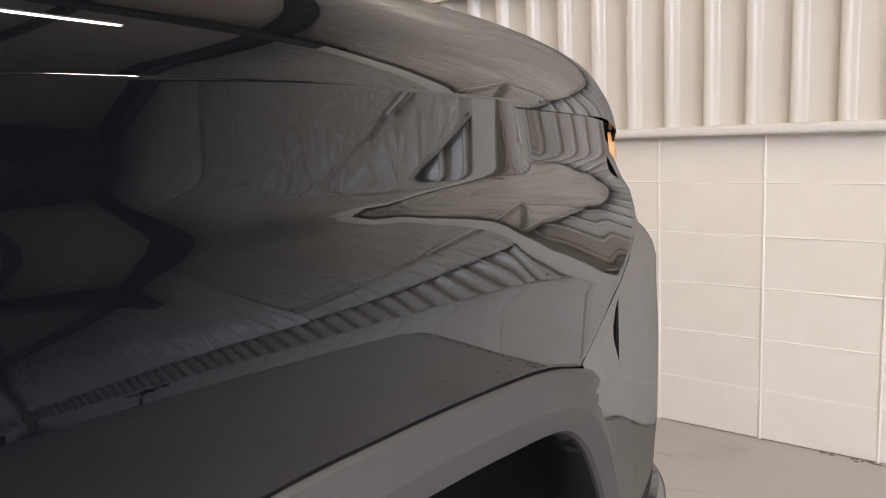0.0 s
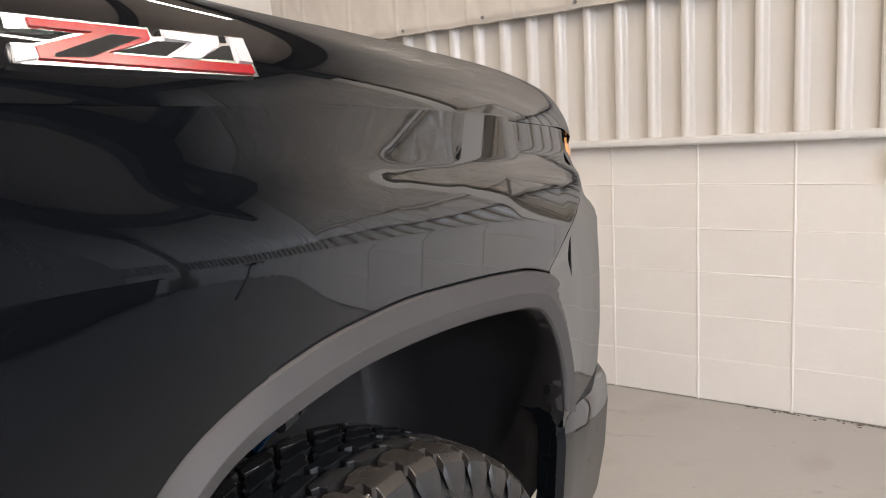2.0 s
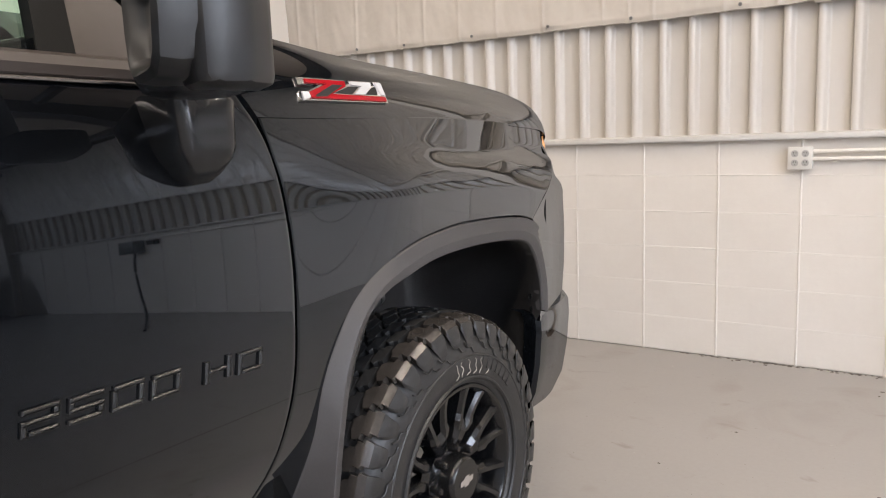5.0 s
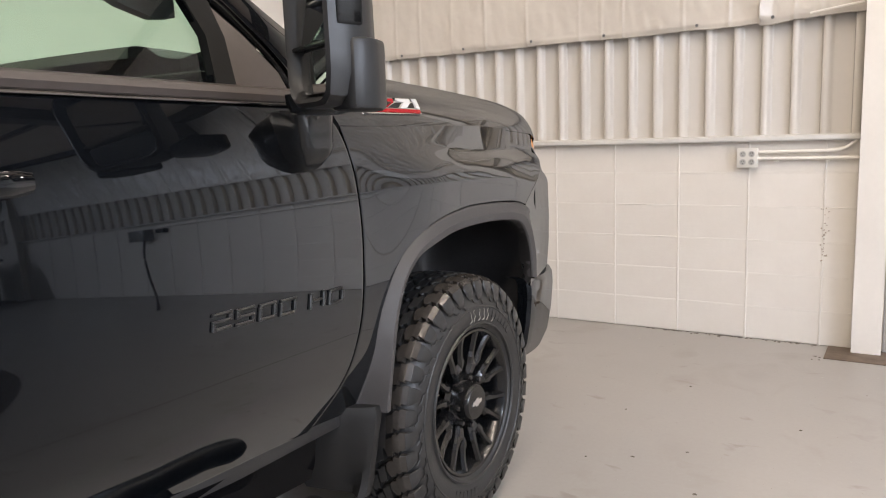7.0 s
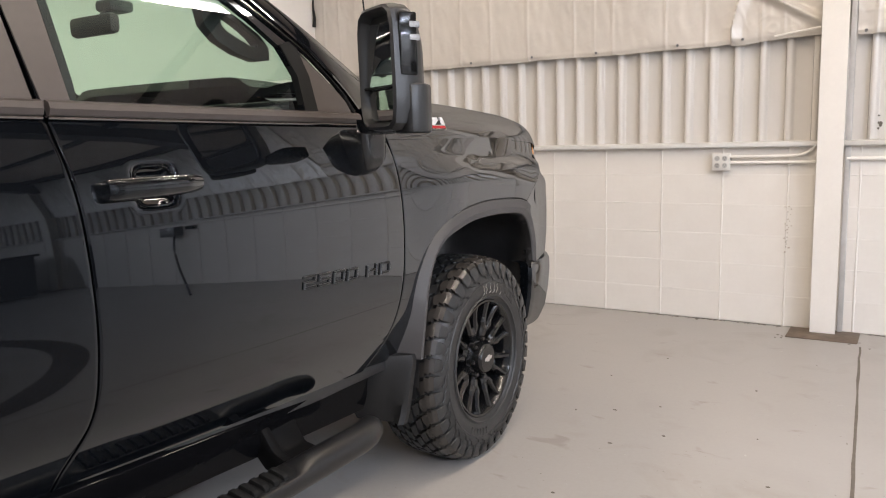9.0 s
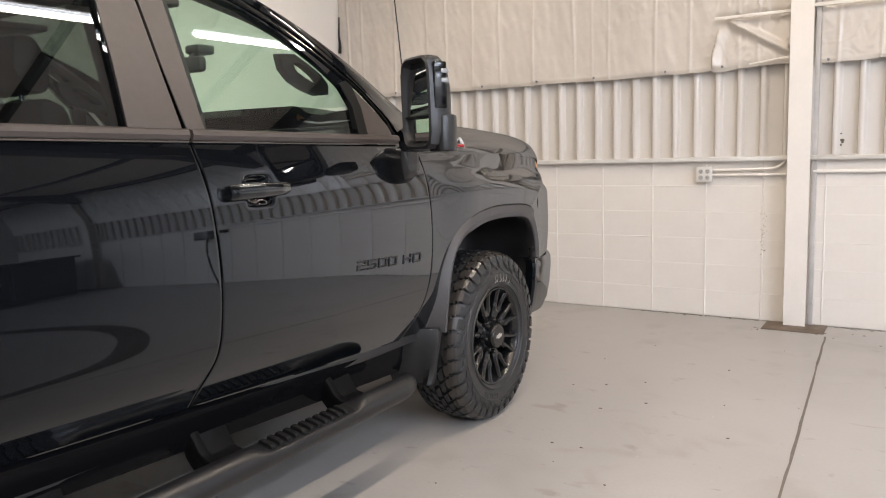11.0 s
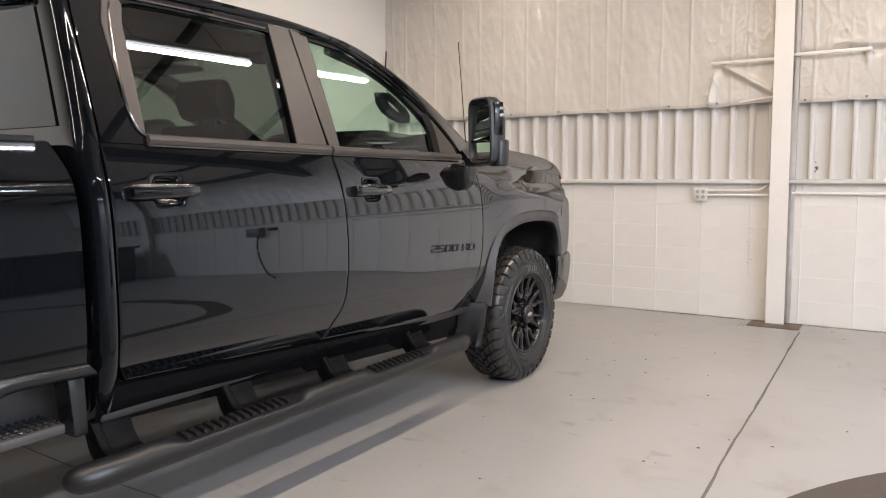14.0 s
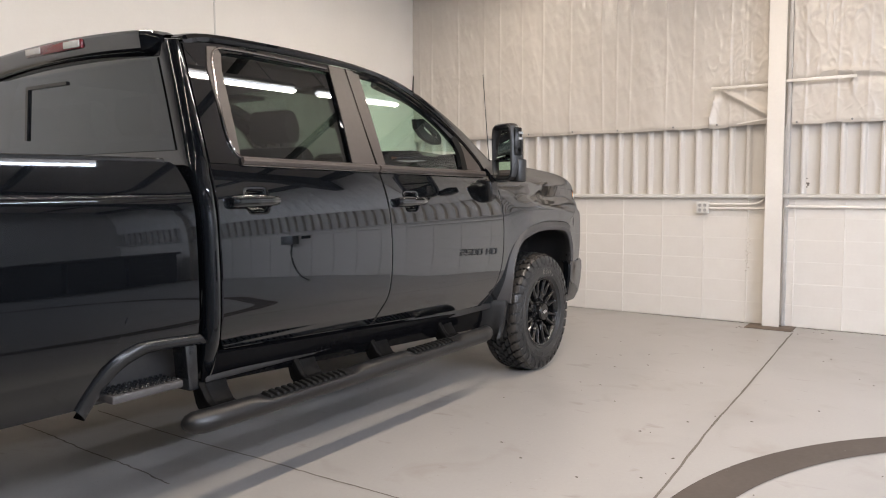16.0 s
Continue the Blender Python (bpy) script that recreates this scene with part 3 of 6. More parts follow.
def other_walls():
    m = Mesh().box((WEST_X - 0.2, SOUTH_Y, 0), (WEST_X, WALL_Y + 0.21, WALL_TOP))
    tagged(part("wall_west", m, WHITE, smooth=False), "plain white panelled wall behind the truck", "wall", kind="structure")
    m = Mesh()
    for y in (-6.2, -3.1, -0.02):
        m.box((WEST_X, y - 0.008, 1.2), (WEST_X + 0.004, y + 0.008, 3.4), 0.0)
    tagged(part("trim_west", m, SILL, smooth=False), "thin grey joint strips between white wall panels", "trim", kind="structure")
    m = Mesh().box((EAST_X, SOUTH_Y, 0), (EAST_X + 0.2, WALL_Y + 0.21, WALL_TOP))
    tagged(part("wall_east", m, WHITE, smooth=False), "cream painted far wall of the workshop", "wall", kind="structure")
    m = Mesh().box((WEST_X - 0.2, SOUTH_Y - 0.2, 0), (EAST_X + 0.2, SOUTH_Y, WALL_TOP))
    tagged(part("wall_south", m, GREY, smooth=False), "grey rear wall of the workshop", "wall", kind="structure")
    # roof: faced insulation between purlins, a dark strut along the eaves, rafters from column to column
    roof = lambda y, o=0.0: CEIL_Z + ROOF_RISE * (WALL_Y - y) + o
    m = Mesh()
    y0, y1 = SOUTH_Y - 0.2, WALL_Y + 0.21
    m.add([(x, y, roof(y, o)) for o in (0.0, 0.15) for x, y in ((WEST_X - 0.2, y0), (EAST_X + 0.2, y0), (EAST_X + 0.2, y1), (WEST_X - 0.2, y1))],
          [(0, 1, 2, 3), (7, 6, 5, 4), (0, 1, 5, 4), (1, 2, 6, 5), (2, 3, 7, 6), (3, 0, 4, 7)])
    tagged(part("ceiling", m, CEILING, smooth=False), "dim brownish faced insulation under the sloping roof", "ceiling", kind="structure")
    for k in range(8):
        y = WALL_Y - 1.1 - 1.5 * k
        tagged(part("purlin", Mesh().box((WEST_X, y - 0.03, roof(y) - 0.07), (EAST_X, y + 0.03, roof(y) + 0.01)), RAFTER, smooth=False), "dark steel purlin under the roof", "purlin", kind="structure")
    tagged(part("eave_strut", Mesh().box((WEST_X, WALL_Y - 0.16, CEIL_Z - 0.14), (EAST_X, WALL_Y - 0.03, CEIL_Z + 0.02), 0.006), RAFTER), "dark steel strut along the eaves", "strut", kind="structure")
    for x in (0.70, 3.4, 7.0):
        m = Mesh()
        ys = (WALL_Y - 0.03, WALL_Y - 0.9, SOUTH_Y)
        low = (-0.62, -0.26, -0.26)
        rows = [[(x - 0.09, y, roof(y, d)), (x + 0.09, y, roof(y, d)), (x + 0.09, y, roof(y, -0.015)), (x - 0.09, y, roof(y, -0.015))] for y, d in zip(ys, low)]
        m.grid(rows, closed=True)
        m.add(rows[0], [(0, 1, 2, 3)]).add(rows[-1], [(0, 1, 2, 3)])
        tagged(part("rafter", m, RAFTER, smooth=False), "dark steel rafter under the roof", "rafter", kind="structure")
    # electrical box with a cord on the same wall, further along
    b = thing("electrical_box", "grey electrical box with a black cord to the floor", "electrical box", at=(4.75, WALL_Y, 0.86))
    part("body", Mesh().box((0, -0.12, 0), (0.24, 0, 0.22), 0.01), STEEL, b)
    part("switch", Mesh().box((-0.22, -0.06, 0.12), (-0.10, 0, 0.2), 0.005), DARK, b)
    part("cord", Mesh().tube(smooth_line([(0.08, -0.06, 0.0), (0.08, -0.08, -0.25), (-0.05, -0.14, -0.55), (-0.35, -0.3, -0.8), (-0.9, -0.7, -0.85)], 30), 0.012), DARK, b)


def workbench():
    w = thing("workbench", "dark workbench with black drawers against the far wall", "workbench", at=(7.3, 1.3, 0))
    part("worktop", Mesh().box((-0.4, -1.3, 0.80), (0.4, 1.3, 0.86), 0.008), RAFTER, w)
    for y in (-0.85, 0.0, 0.85):
        d = part("drawer_unit", Mesh().box((-0.36, y - 0.40, 0.06), (0.36, y + 0.40, 0.80), 0.01), RAFTER, w)
        for z in (0.25, 0.45, 0.65):
            part("drawer_pull", Mesh().box((-0.385, y - 0.15, z), (-0.36, y + 0.15, z + 0.02), 0.004), STEEL, d)
    part("plinth", Mesh().box((-0.33, -1.25, 0.0), (0.33, 1.25, 0.06)), RAFTER, w)


def strip_light(x, y, length):
    s = thing("strip_light", "white linear strip light below the ceiling, seen or added as fill", "strip light", group="strip lights under the ceiling", at=(x, y, STRIP_Z))
    part("housing", Mesh().box((-0.04, -length / 2, 0.012), (0.04, length / 2, 0.07), 0.006), WHITE, s)
    part("diffuser", Mesh().box((-0.026, -length / 2 + 0.005, -0.02), (0.026, length / 2 - 0.005, 0.012), 0.008), TUBE, s, "glowing white diffuser")
    for yy in (-length / 2 + 0.2, length / 2 - 0.2):
        part("hanger", Mesh().tube([(0, yy, 0.06), (0, yy, CEIL_Z + ROOF_RISE * (WALL_Y - y - yy) - STRIP_Z)], 0.004, 6), STEEL, s)
    lamp = bpy.data.lights.new("strip_or_fill_lamp", "AREA")
    lamp.shape = "RECTANGLE"
    lamp.size, lamp.size_y = 0.05, length - 0.02
    # beyond x = 2: strong cool fill for an unknown source, no strips known there
    lamp.energy = STRIP_POWER * ((0.45 if y > 0 else 0.38) if x < 0 else 6.7 if x > 6 else (1.6 if y > -2 else 2.1) if x > 2 else 0.45 if y > 0 else 0.42)
    lamp.color = (0.75, 0.83, 1.0) if x > 2 else (1.0, 0.86, 0.71)
    lo = new("strip_or_fill_lamp", lamp)
    lo.location = (x, y, STRIP_Z - 0.03)
    return s


room_floor()
block_wall()
sheet_wall()
def loose_flap(x, z):
    """Outward push of the torn flap: it hangs over the girt, folds down to the right and curls at its left edge."""
    u = (z - (2.185 - (x - 0.20) * 0.60)) / 0.028
    f = 0.055 * math.exp(-u * u) * ease((x - 0.16) / 0.10) * ease((0.66 - x) / 0.08)
    edge = 0.085 + 0.05 * ease((z - 1.9) / 0.3)
    f += 0.040 * ease((x - edge) / 0.012) * ease((edge + 0.09 - x) / 0.08) * ease((2.17 - z) / 0.10)
    f -= 0.022 * math.exp(-((z - 2.205) / 0.03) ** 2) * ease((x - 0.05) / 0.1)
    return f


def pinned(x, z):
    return -0.022 * math.exp(-((z - 2.222) / 0.03) ** 2) + 0.03 * math.exp(-((x - 1.30) / 0.02) ** 2 - ((z - 2.17) / 0.07) ** 2) + 0.03 * math.exp(-((z - 2.27 - 0.12 * (1.3 - x)) / 0.025) ** 2) * ease((x - 0.95) / 0.3)


blanket("insulation_blanket", WEST_X, 0.64, 1.838, 1.0, 0.009, "white vinyl-faced insulation blanket, crumpled and torn by the column", loose_flap, lambda x: 0.0022 + 0.0075 * ease((x - 0.02) / 0.15))
blanket("insulation_blanket", 0.815, 2.6, 1.838, 9.0, 0.009, "wrinkled white vinyl insulation blanket beyond the column", pinned, lambda x: 0.009)
# lightened stretch, so that the fender mirrors a brighter wall
blanket("insulation_blanket", 2.62, EAST_X, 1.835, 13.0, 0.012, "white vinyl insulation blanket along the far wall, lightened as if brightly lit", mat=BRIGHTVINYL)


def wall_marks():
    """A dark smudge on the ribbed sheet and lumps of old paint on the blocks."""
    rnd = random.Random(11)
    m = Mesh()
    for k in range(16):
        cx, cz, r = 0.93 + rnd.gauss(0, 0.022), 1.315 + rnd.gauss(0, 0.018), rnd.uniform(0.006, 0.014)
        y = WALL_Y + 0.066
        ring = [(cx + r * rnd.uniform(0.5, 1.4) * math.cos(a * 0.9), y, cz + r * rnd.uniform(0.5, 1.3) * math.sin(a * 0.9)) for a in range(7)]
        m.grid([ring, [(p[0] * 0.5 + cx * 0.5, y - 0.005, p[2] * 0.5 + cz * 0.5) for p in ring]], closed=True)
        m.add([(p[0] * 0.5 + cx * 0.5, y - 0.005, p[2] * 0.5 + cz * 0.5) for p in ring], [tuple(range(7))])
    tagged(part("wall_smudge", m, CRACK), "small dark dirt smudge on the ribbed wall sheet", "smudge", kind="stuff")
    m = Mesh()
    for k in range(26):
        z = 0.45 + 0.36 * rnd.random()
        cx, r = 0.468 + rnd.gauss(0, 0.008), rnd.uniform(0.003, 0.007)
        m.tube([(cx, WALL_Y + 0.002, z + r), (cx + rnd.gauss(0, 0.004), WALL_Y - 0.003, z), (cx, WALL_Y + 0.002, z - r)], [r * 0.3, r, r * 0.3], 6)
    tagged(part("paint_lumps", m, LUMP), "rough lumps of old paint running down the blocks", "paint drips", kind="stuff")


wall_marks()
strap = thing("strap", "dark loose strap hanging in the corner of the walls", "strap", at=(WEST_X + 0.02, WALL_Y - 0.05, 2.28))
part("cord", Mesh().tube([(0.0, 0.0, 0.0), (0.004, 0.004, 0.08), (-0.002, 0.0, 0.17), (0.004, 0.006, 0.34)], [0.016, 0.013, 0.008, 0.007], 8), DARK, strap)
column(0.632)
column(7.0)
workbench()
outlet()
brace()
bolts()
other_walls()
for sx, sy, sl in STRIPS_AND_FILL:
    strip_light(sx, sy, sl)


# ---------------------------------------------------------------- the pickup truck
PROFILE = [(0.36, 0.885), (0.44, 0.900), (0.50, 0.919), (0.54, 0.9362), (0.58, 0.9525), (0.62, 0.9675), (0.655, 0.9788), (0.70, 0.9890), (0.76, 0.9956), (0.80, 0.9978), (0.90, 1.0), (1.0, 0.9990),
           (1.1, 0.9955), (1.17, 0.9905), (1.20, 0.987), (1.25, 0.9785), (1.30, 0.9665), (1.35, 0.952), (1.41, 0.933)]


def softened(pts, sigma):
    """A curve through points, evened out over sigma metres: fine steps and their values."""
    line = smooth_line(pts, 400)
    if line[0, 0] > line[-1, 0]:
        line = line[::-1]
    step = 0.002
    at = np.arange(line[0, 0] - 4 * sigma, line[-1, 0] + 4 * sigma, step)
    v = np.interp(at, line[:, 0], line[:, 1])
    lo, hi = at < line[0, 0], at > line[-1, 0]
    v[lo] = line[0, 1] + (at[lo] - line[0, 0]) * (line[5, 1] - line[0, 1]) / (line[5, 0] - line[0, 0])
    v[hi] = line[-1, 1] + (at[hi] - line[-1, 0]) * (line[-1, 1] - line[-6, 1]) / (line[-1, 0] - line[-6, 0])
    k = int(3 * sigma / step)
    w = np.exp(-0.5 * (np.arange(-k, k + 1) * step / sigma) ** 2)
    out = np.convolve(np.pad(v, k, mode="edge"), w / w.sum(), "valid")
    return np.stack([at, out], 1)


_line = softened(PROFILE, 0.014)


def lower(y, z):
    """Half width of the body below the belt line."""
    # the tuck above the sill climbs towards the rear
    low = min(1.0, max(0.0, (0.85 - z) / 0.2))
    z -= 0.060 * min(1.0, max(0.0, (-0.9 - y) / 1.5)) * low
    w = float(np.interp(z, _line[:, 0], _line[:, 1]))
    if z > 1.41:
        w = 0.933 - (z - 1.41) * 0.35
    return w


def upper(y, z):
    """Half width of the side windows and pillars."""
    return 0.948 - (z - 1.38) * 0.33 - 0.05 * (z - 1.38) ** 2


def belt(y):
    return 1.362 + (-0.4 - y) * 0.019


def doorsill(y):
    return 0.523 + (-0.34 - y) * 0.049


def crease(y):
    return interp(y, [(-0.25, 1.150), (0.0, 1.136), (0.25, 1.132), (0.41, 1.127), (0.57, 1.118), (0.76, 1.090), (1.0, 1.08)])


def ledge(y):
    """Height of the hollow edge under the fender's upper band."""
    return interp(y, [(-0.2, 1.236), (0.2, 1.228), (0.3, 1.218), (0.42, 1.212), (0.62, 1.212), (0.86, 1.198), (1.0, 1.19)])


def fender_section(y, z):
    """Half width of the sculpted fender: upright over the arch, a shoulder that leans in more and more, a steep band above."""
    c, e = crease(y), ledge(y)
    top = float(np.interp(y, _gapx[:, 0], _gapx[:, 1])) + 0.0022
    rise = interp(y, [(-0.1, 0.020), (0.25, 0.021), (0.45, 0.020), (0.64, 0.014)])
    at_crease, at_ledge = 1.026, top + rise
    if z < c:
        return at_crease - 0.012 * min(1.0, (c - z) / 0.25) - 0.05 * max(0.0, c - 0.25 - z)
    if z < e:
        u = (z - c) / (e - c)
        steep = 0.15 * ease((y - 0.25) / 0.35)
        return at_crease - (at_crease - at_ledge) * (u * (0.42 + (0.58 - steep) * u) + steep * u ** 9)
    w = at_ledge - rise * (z - e) / (1.295 - e)
    return w - 0.007 * ease((y - 0.64) / 0.05) * ease((z - e) / 0.02)


def fender_width(y, z):
    """Half width of the front fender, its edges rounded, running out into the door's section."""
    on = ease((y + 0.29) / 0.42)
    k = 0.006 + 0.02 * (1 - on) + 0.010 * ease((0.38 - y) / 0.2) * ease((z - 1.16) / 0.04)
    w = total = 0.0
    for o in range(-8, 9):
        g = math.exp(-(o / 4.0) ** 2)
        w += g * fender_section(y, z + o / 4.0 * k)
        total += g
    w = lower(y, z) * (1 - on) + on * w / total
    return w


ARCH_OUT = [(0.80, 0.715), (0.805, 0.80), (0.792, 0.88), (0.772, 0.935), (0.73, 0.988), (0.67, 1.014), (0.60, 1.030), (0.50, 1.039), (0.40, 1.044), (0.28, 1.046), (0.18, 1.038), (0.09, 1.024), (-0.01, 0.992),
            (-0.09, 0.945), (-0.15, 0.876), (-0.20, 0.785), (-0.222, 0.69), (-0.243, 0.60), (-0.256, 0.535)]
ARCH_IN = [(0.742, 0.735), (0.735, 0.82), (0.705, 0.895), (0.66, 0.942), (0.60, 0.963), (0.50, 0.976), (0.38, 0.983), (0.26, 0.983), (0.16, 0.976), (0.07, 0.958), (-0.01, 0.938), (-0.06, 0.912),
           (-0.105, 0.868), (-0.14, 0.80), (-0.16, 0.73), (-0.18, 0.65), (-0.195, 0.58), (-0.205, 0.53)]
CREST = [(-0.6, 1.510), (-0.3, 1.500), (-0.11, 1.486), (0.05, 1.467), (0.23, 1.451), (0.42, 1.439), (0.64, 1.422), (0.80, 1.409), (0.93, 1.392), (1.05, 1.366), (1.16, 1.333), (1.24, 1.292), (1.3, 1.25)]
HOODGAP = [(-0.45, 1.308), (-0.2, 1.304), (0.0, 1.302), (0.2, 1.300), (0.4, 1.296), (0.52, 1.291), (0.66, 1.283), (0.80, 1.274), (0.94, 1.266), (1.02, 1.262)]
HOODGAP_X = [(-0.45, 0.967), (0.0, 0.968), (0.2, 0.967), (0.4, 0.964), (0.6, 0.957), (0.8, 0.941), (0.94, 0.919), (1.02, 0.902)]
_gap = softened(HOODGAP, 0.05)
_gapx = softened(HOODGAP_X, 0.05)
_crest = softened(CREST, 0.03)
HOOD_P, HOOD_LEAN = 2.3, 0.27


def hood_lines(y):
    return (float(np.interp(y, _crest[:, 0], _crest[:, 1])), float(np.interp(y, _gapx[:, 0], _gapx[:, 1])) + 0.0003, float(np.interp(y, _gap[:, 0], _gap[:, 1])))


def hood_z(x, y):
    """Height of the bonnet between its two crests: a valley each side and a raised middle."""
    x = abs(x)
    top, gx, gz = hood_lines(y)
    dome = 0.028 * ease((0.50 - x) / 0.07) * ease((1.2 - y) / 0.5)
    dip = -0.018 * math.exp(-((x - 0.57) / 0.07) ** 2)
    return top + dome + dip + 0.008 * (1 - (x / 0.72) ** 2)


def hood_side(y, z):
    """Half width of the bonnet's side at a height."""
    top, gx, gz = hood_lines(y)
    k = HOOD_LEAN + (1 - HOOD_LEAN) * min(1.0, max(0.0, (z - gz) / (top - gz)))
    return 0.72 + (gx - 0.72) * ((1 - k ** HOOD_P) / (1 - HOOD_LEAN ** HOOD_P)) ** (1 / HOOD_P)


FRONT = [(0.955, 0.775), (0.952, 0.88), (0.93, 0.985), (0.89, 1.065), (0.82, 1.125), (0.70, 1.175), (0.5, 1.215), (0.25, 1.24), (0.0, 1.245)]
FRONT_TOP = [(0.905, 0.945), (0.896, 0.995), (0.874, 1.045), (0.835, 1.09), (0.77, 1.13), (0.67, 1.168), (0.5, 1.205), (0.25, 1.235), (0.0, 1.24)]
A_DOOR = [(-0.405, 1.405), (-0.455, 1.475), (-0.56, 1.575), (-0.66, 1.65), (-0.80, 1.74), (-0.95, 1.815), (-1.15, 1.885), (-1.42, 1.922), (-1.75, 1.932), (-2.10, 1.932), (-2.38, 1.922), (-2.50, 1.895)]
A_ROOF = [(-0.10, 1.462), (-0.28, 1.56), (-0.49, 1.67), (-0.70, 1.762), (-0.88, 1.832), (-1.07, 1.888), (-1.36, 1.932), (-1.7, 1.956), (-2.05, 1.962), (-2.36, 1.955), (-2.50, 1.935), (-2.575, 1.905)]


def roof_x(k):
    """Half width of the roof's edge, from the pillar's foot (0) to the rear (1)."""
    return interp(k, [(0, 0.80), (0.25, 0.74), (0.45, 0.70), (1, 0.70)])


truck = thing("pickup_truck", "gloss black crew-cab pickup truck with off-road tyres on the grey floor", "pickup truck", at=(TX, 0, 0))


def fender(s):
    gap = [(-0.432, 0.545), (-0.352, 0.63), (-0.307, 0.71), (-0.270, 0.82), (-0.257, 0.95), (-0.254, 1.05), (-0.262, 1.17), (-0.275, 1.24), (-0.290, 1.3135)]
    front = [(0.672, 1.016), (0.715, 1.052), (0.757, 1.088), (0.82, 1.125), (0.895, 1.17), (0.93, 1.205), (0.94, 1.262)]
    bottom = [(-0.432, 0.545)] + [(y, z + 0.004) for y, z in ARCH_OUT[::-1] if -0.3 < y < 0.65] + [(0.672, 1.016)]
    top = [(-0.290, 1.3135)] + [(y, z + 0.0065) for y, z in HOODGAP[1:-2]] + [(0.94, 1.262)]
    net = coons(bottom, front, top, gap, 90, 70)
    ob = part("front_fender", skin(net, fender_width, s, 0.03), PAINT, truck)
    return ob


def arch_flare(s, name, out, inn, extra=0.0, y0=0.0):
    n = 64
    O, I = smooth_line(out, n), smooth_line(inn, n)
    rows = []
    for k in range(n + 1):
        o, i = O[k], I[k]
        w = min(1.016, fender_width(min(o[0], 0.74), min(o[1], 1.08)) - 0.004 - 0.02 * ease((o[0] - 0.66) / 0.15)) if y0 == 0 else 0.99
        face = 1.030 - (0.012 * ease((o[0] - 0.60) / 0.2) if y0 == 0 else 0.0)
        d = (i - o)
        prof = [(0.0, w - 0.03), (0.0, w + 0.003), (0.03, w + 0.006), (0.06, w + 0.0075), (0.52, face), (0.55, face + 0.001), (0.58, face + 0.0012), (0.93, face - 0.003), (0.98, face - 0.007), (1.0, face - 0.014), (1.0, face - 0.030)]
        rows.append([(s * x, o[0] + d[0] * q + y0, o[1] + d[1] * q) for q, x in prof])
    return part(name, Mesh().grid(rows), FLARE, truck, "matte charcoal textured arch moulding", sharp=20)


def wheel_well(s, y0, inn):
    """A closed liner round the wheel: it swells inwards from the arch's lip and runs down in front and behind."""
    first, last = inn[0], inn[-1]
    sg = 1 if first[0] > last[0] else -1
    I = smooth_line([(first[0] + 0.012 * sg, 0.40), (first[0] + 0.010 * sg, 0.56)] + list(inn) + [(last[0] - 0.01 * sg, 0.42)], 56)
    c = np.array((y0 + 0.02, 0.45))
    rows = []
    for x in (1.008, 0.985, 0.95, 0.9, 0.8, 0.7, 0.64, 0.60, 0.57, 0.545, 0.527, 0.52):
        k = 1.0 + 0.07 * ease((0.99 - x) / 0.12) - 0.16 * (1 - math.sqrt(max(0.0, 1 - (max(0.0, 0.64 - x) / 0.121) ** 2)))
        lift = 0.012 * ease((0.99 - x) / 0.12)
        row = []
        for p in I:
            bulge = 0.006 * noise.noise(Vector((p[0] * 4, x * 5, p[1] * 4 + s)))
            behind = (0.05 + 0.09 * ease((0.62 - p[1]) / 0.2)) * ease((0.72 - p[1]) / 0.06) * ease((x - 0.82) / 0.14) if y0 > -1 and p[0] > c[0] else 0.0
            row.append((s * (x - behind), c[0] + (p[0] - c[0]) * (k + bulge), c[1] + (p[1] - c[1]) * (k + bulge) + lift if p[1] > 0.5 else p[1]))
        rows.append(row)
    m = Mesh().grid(rows)
    m.add([(s * 0.5, c[0], c[1])] + [(s * 0.52, p[1], p[2]) for p in rows[-1]], [(0, k, k + 1) for k in range(1, len(I))])
    return part("wheel_liner", m, LINER, truck, "dull black plastic wheel-arch liner")


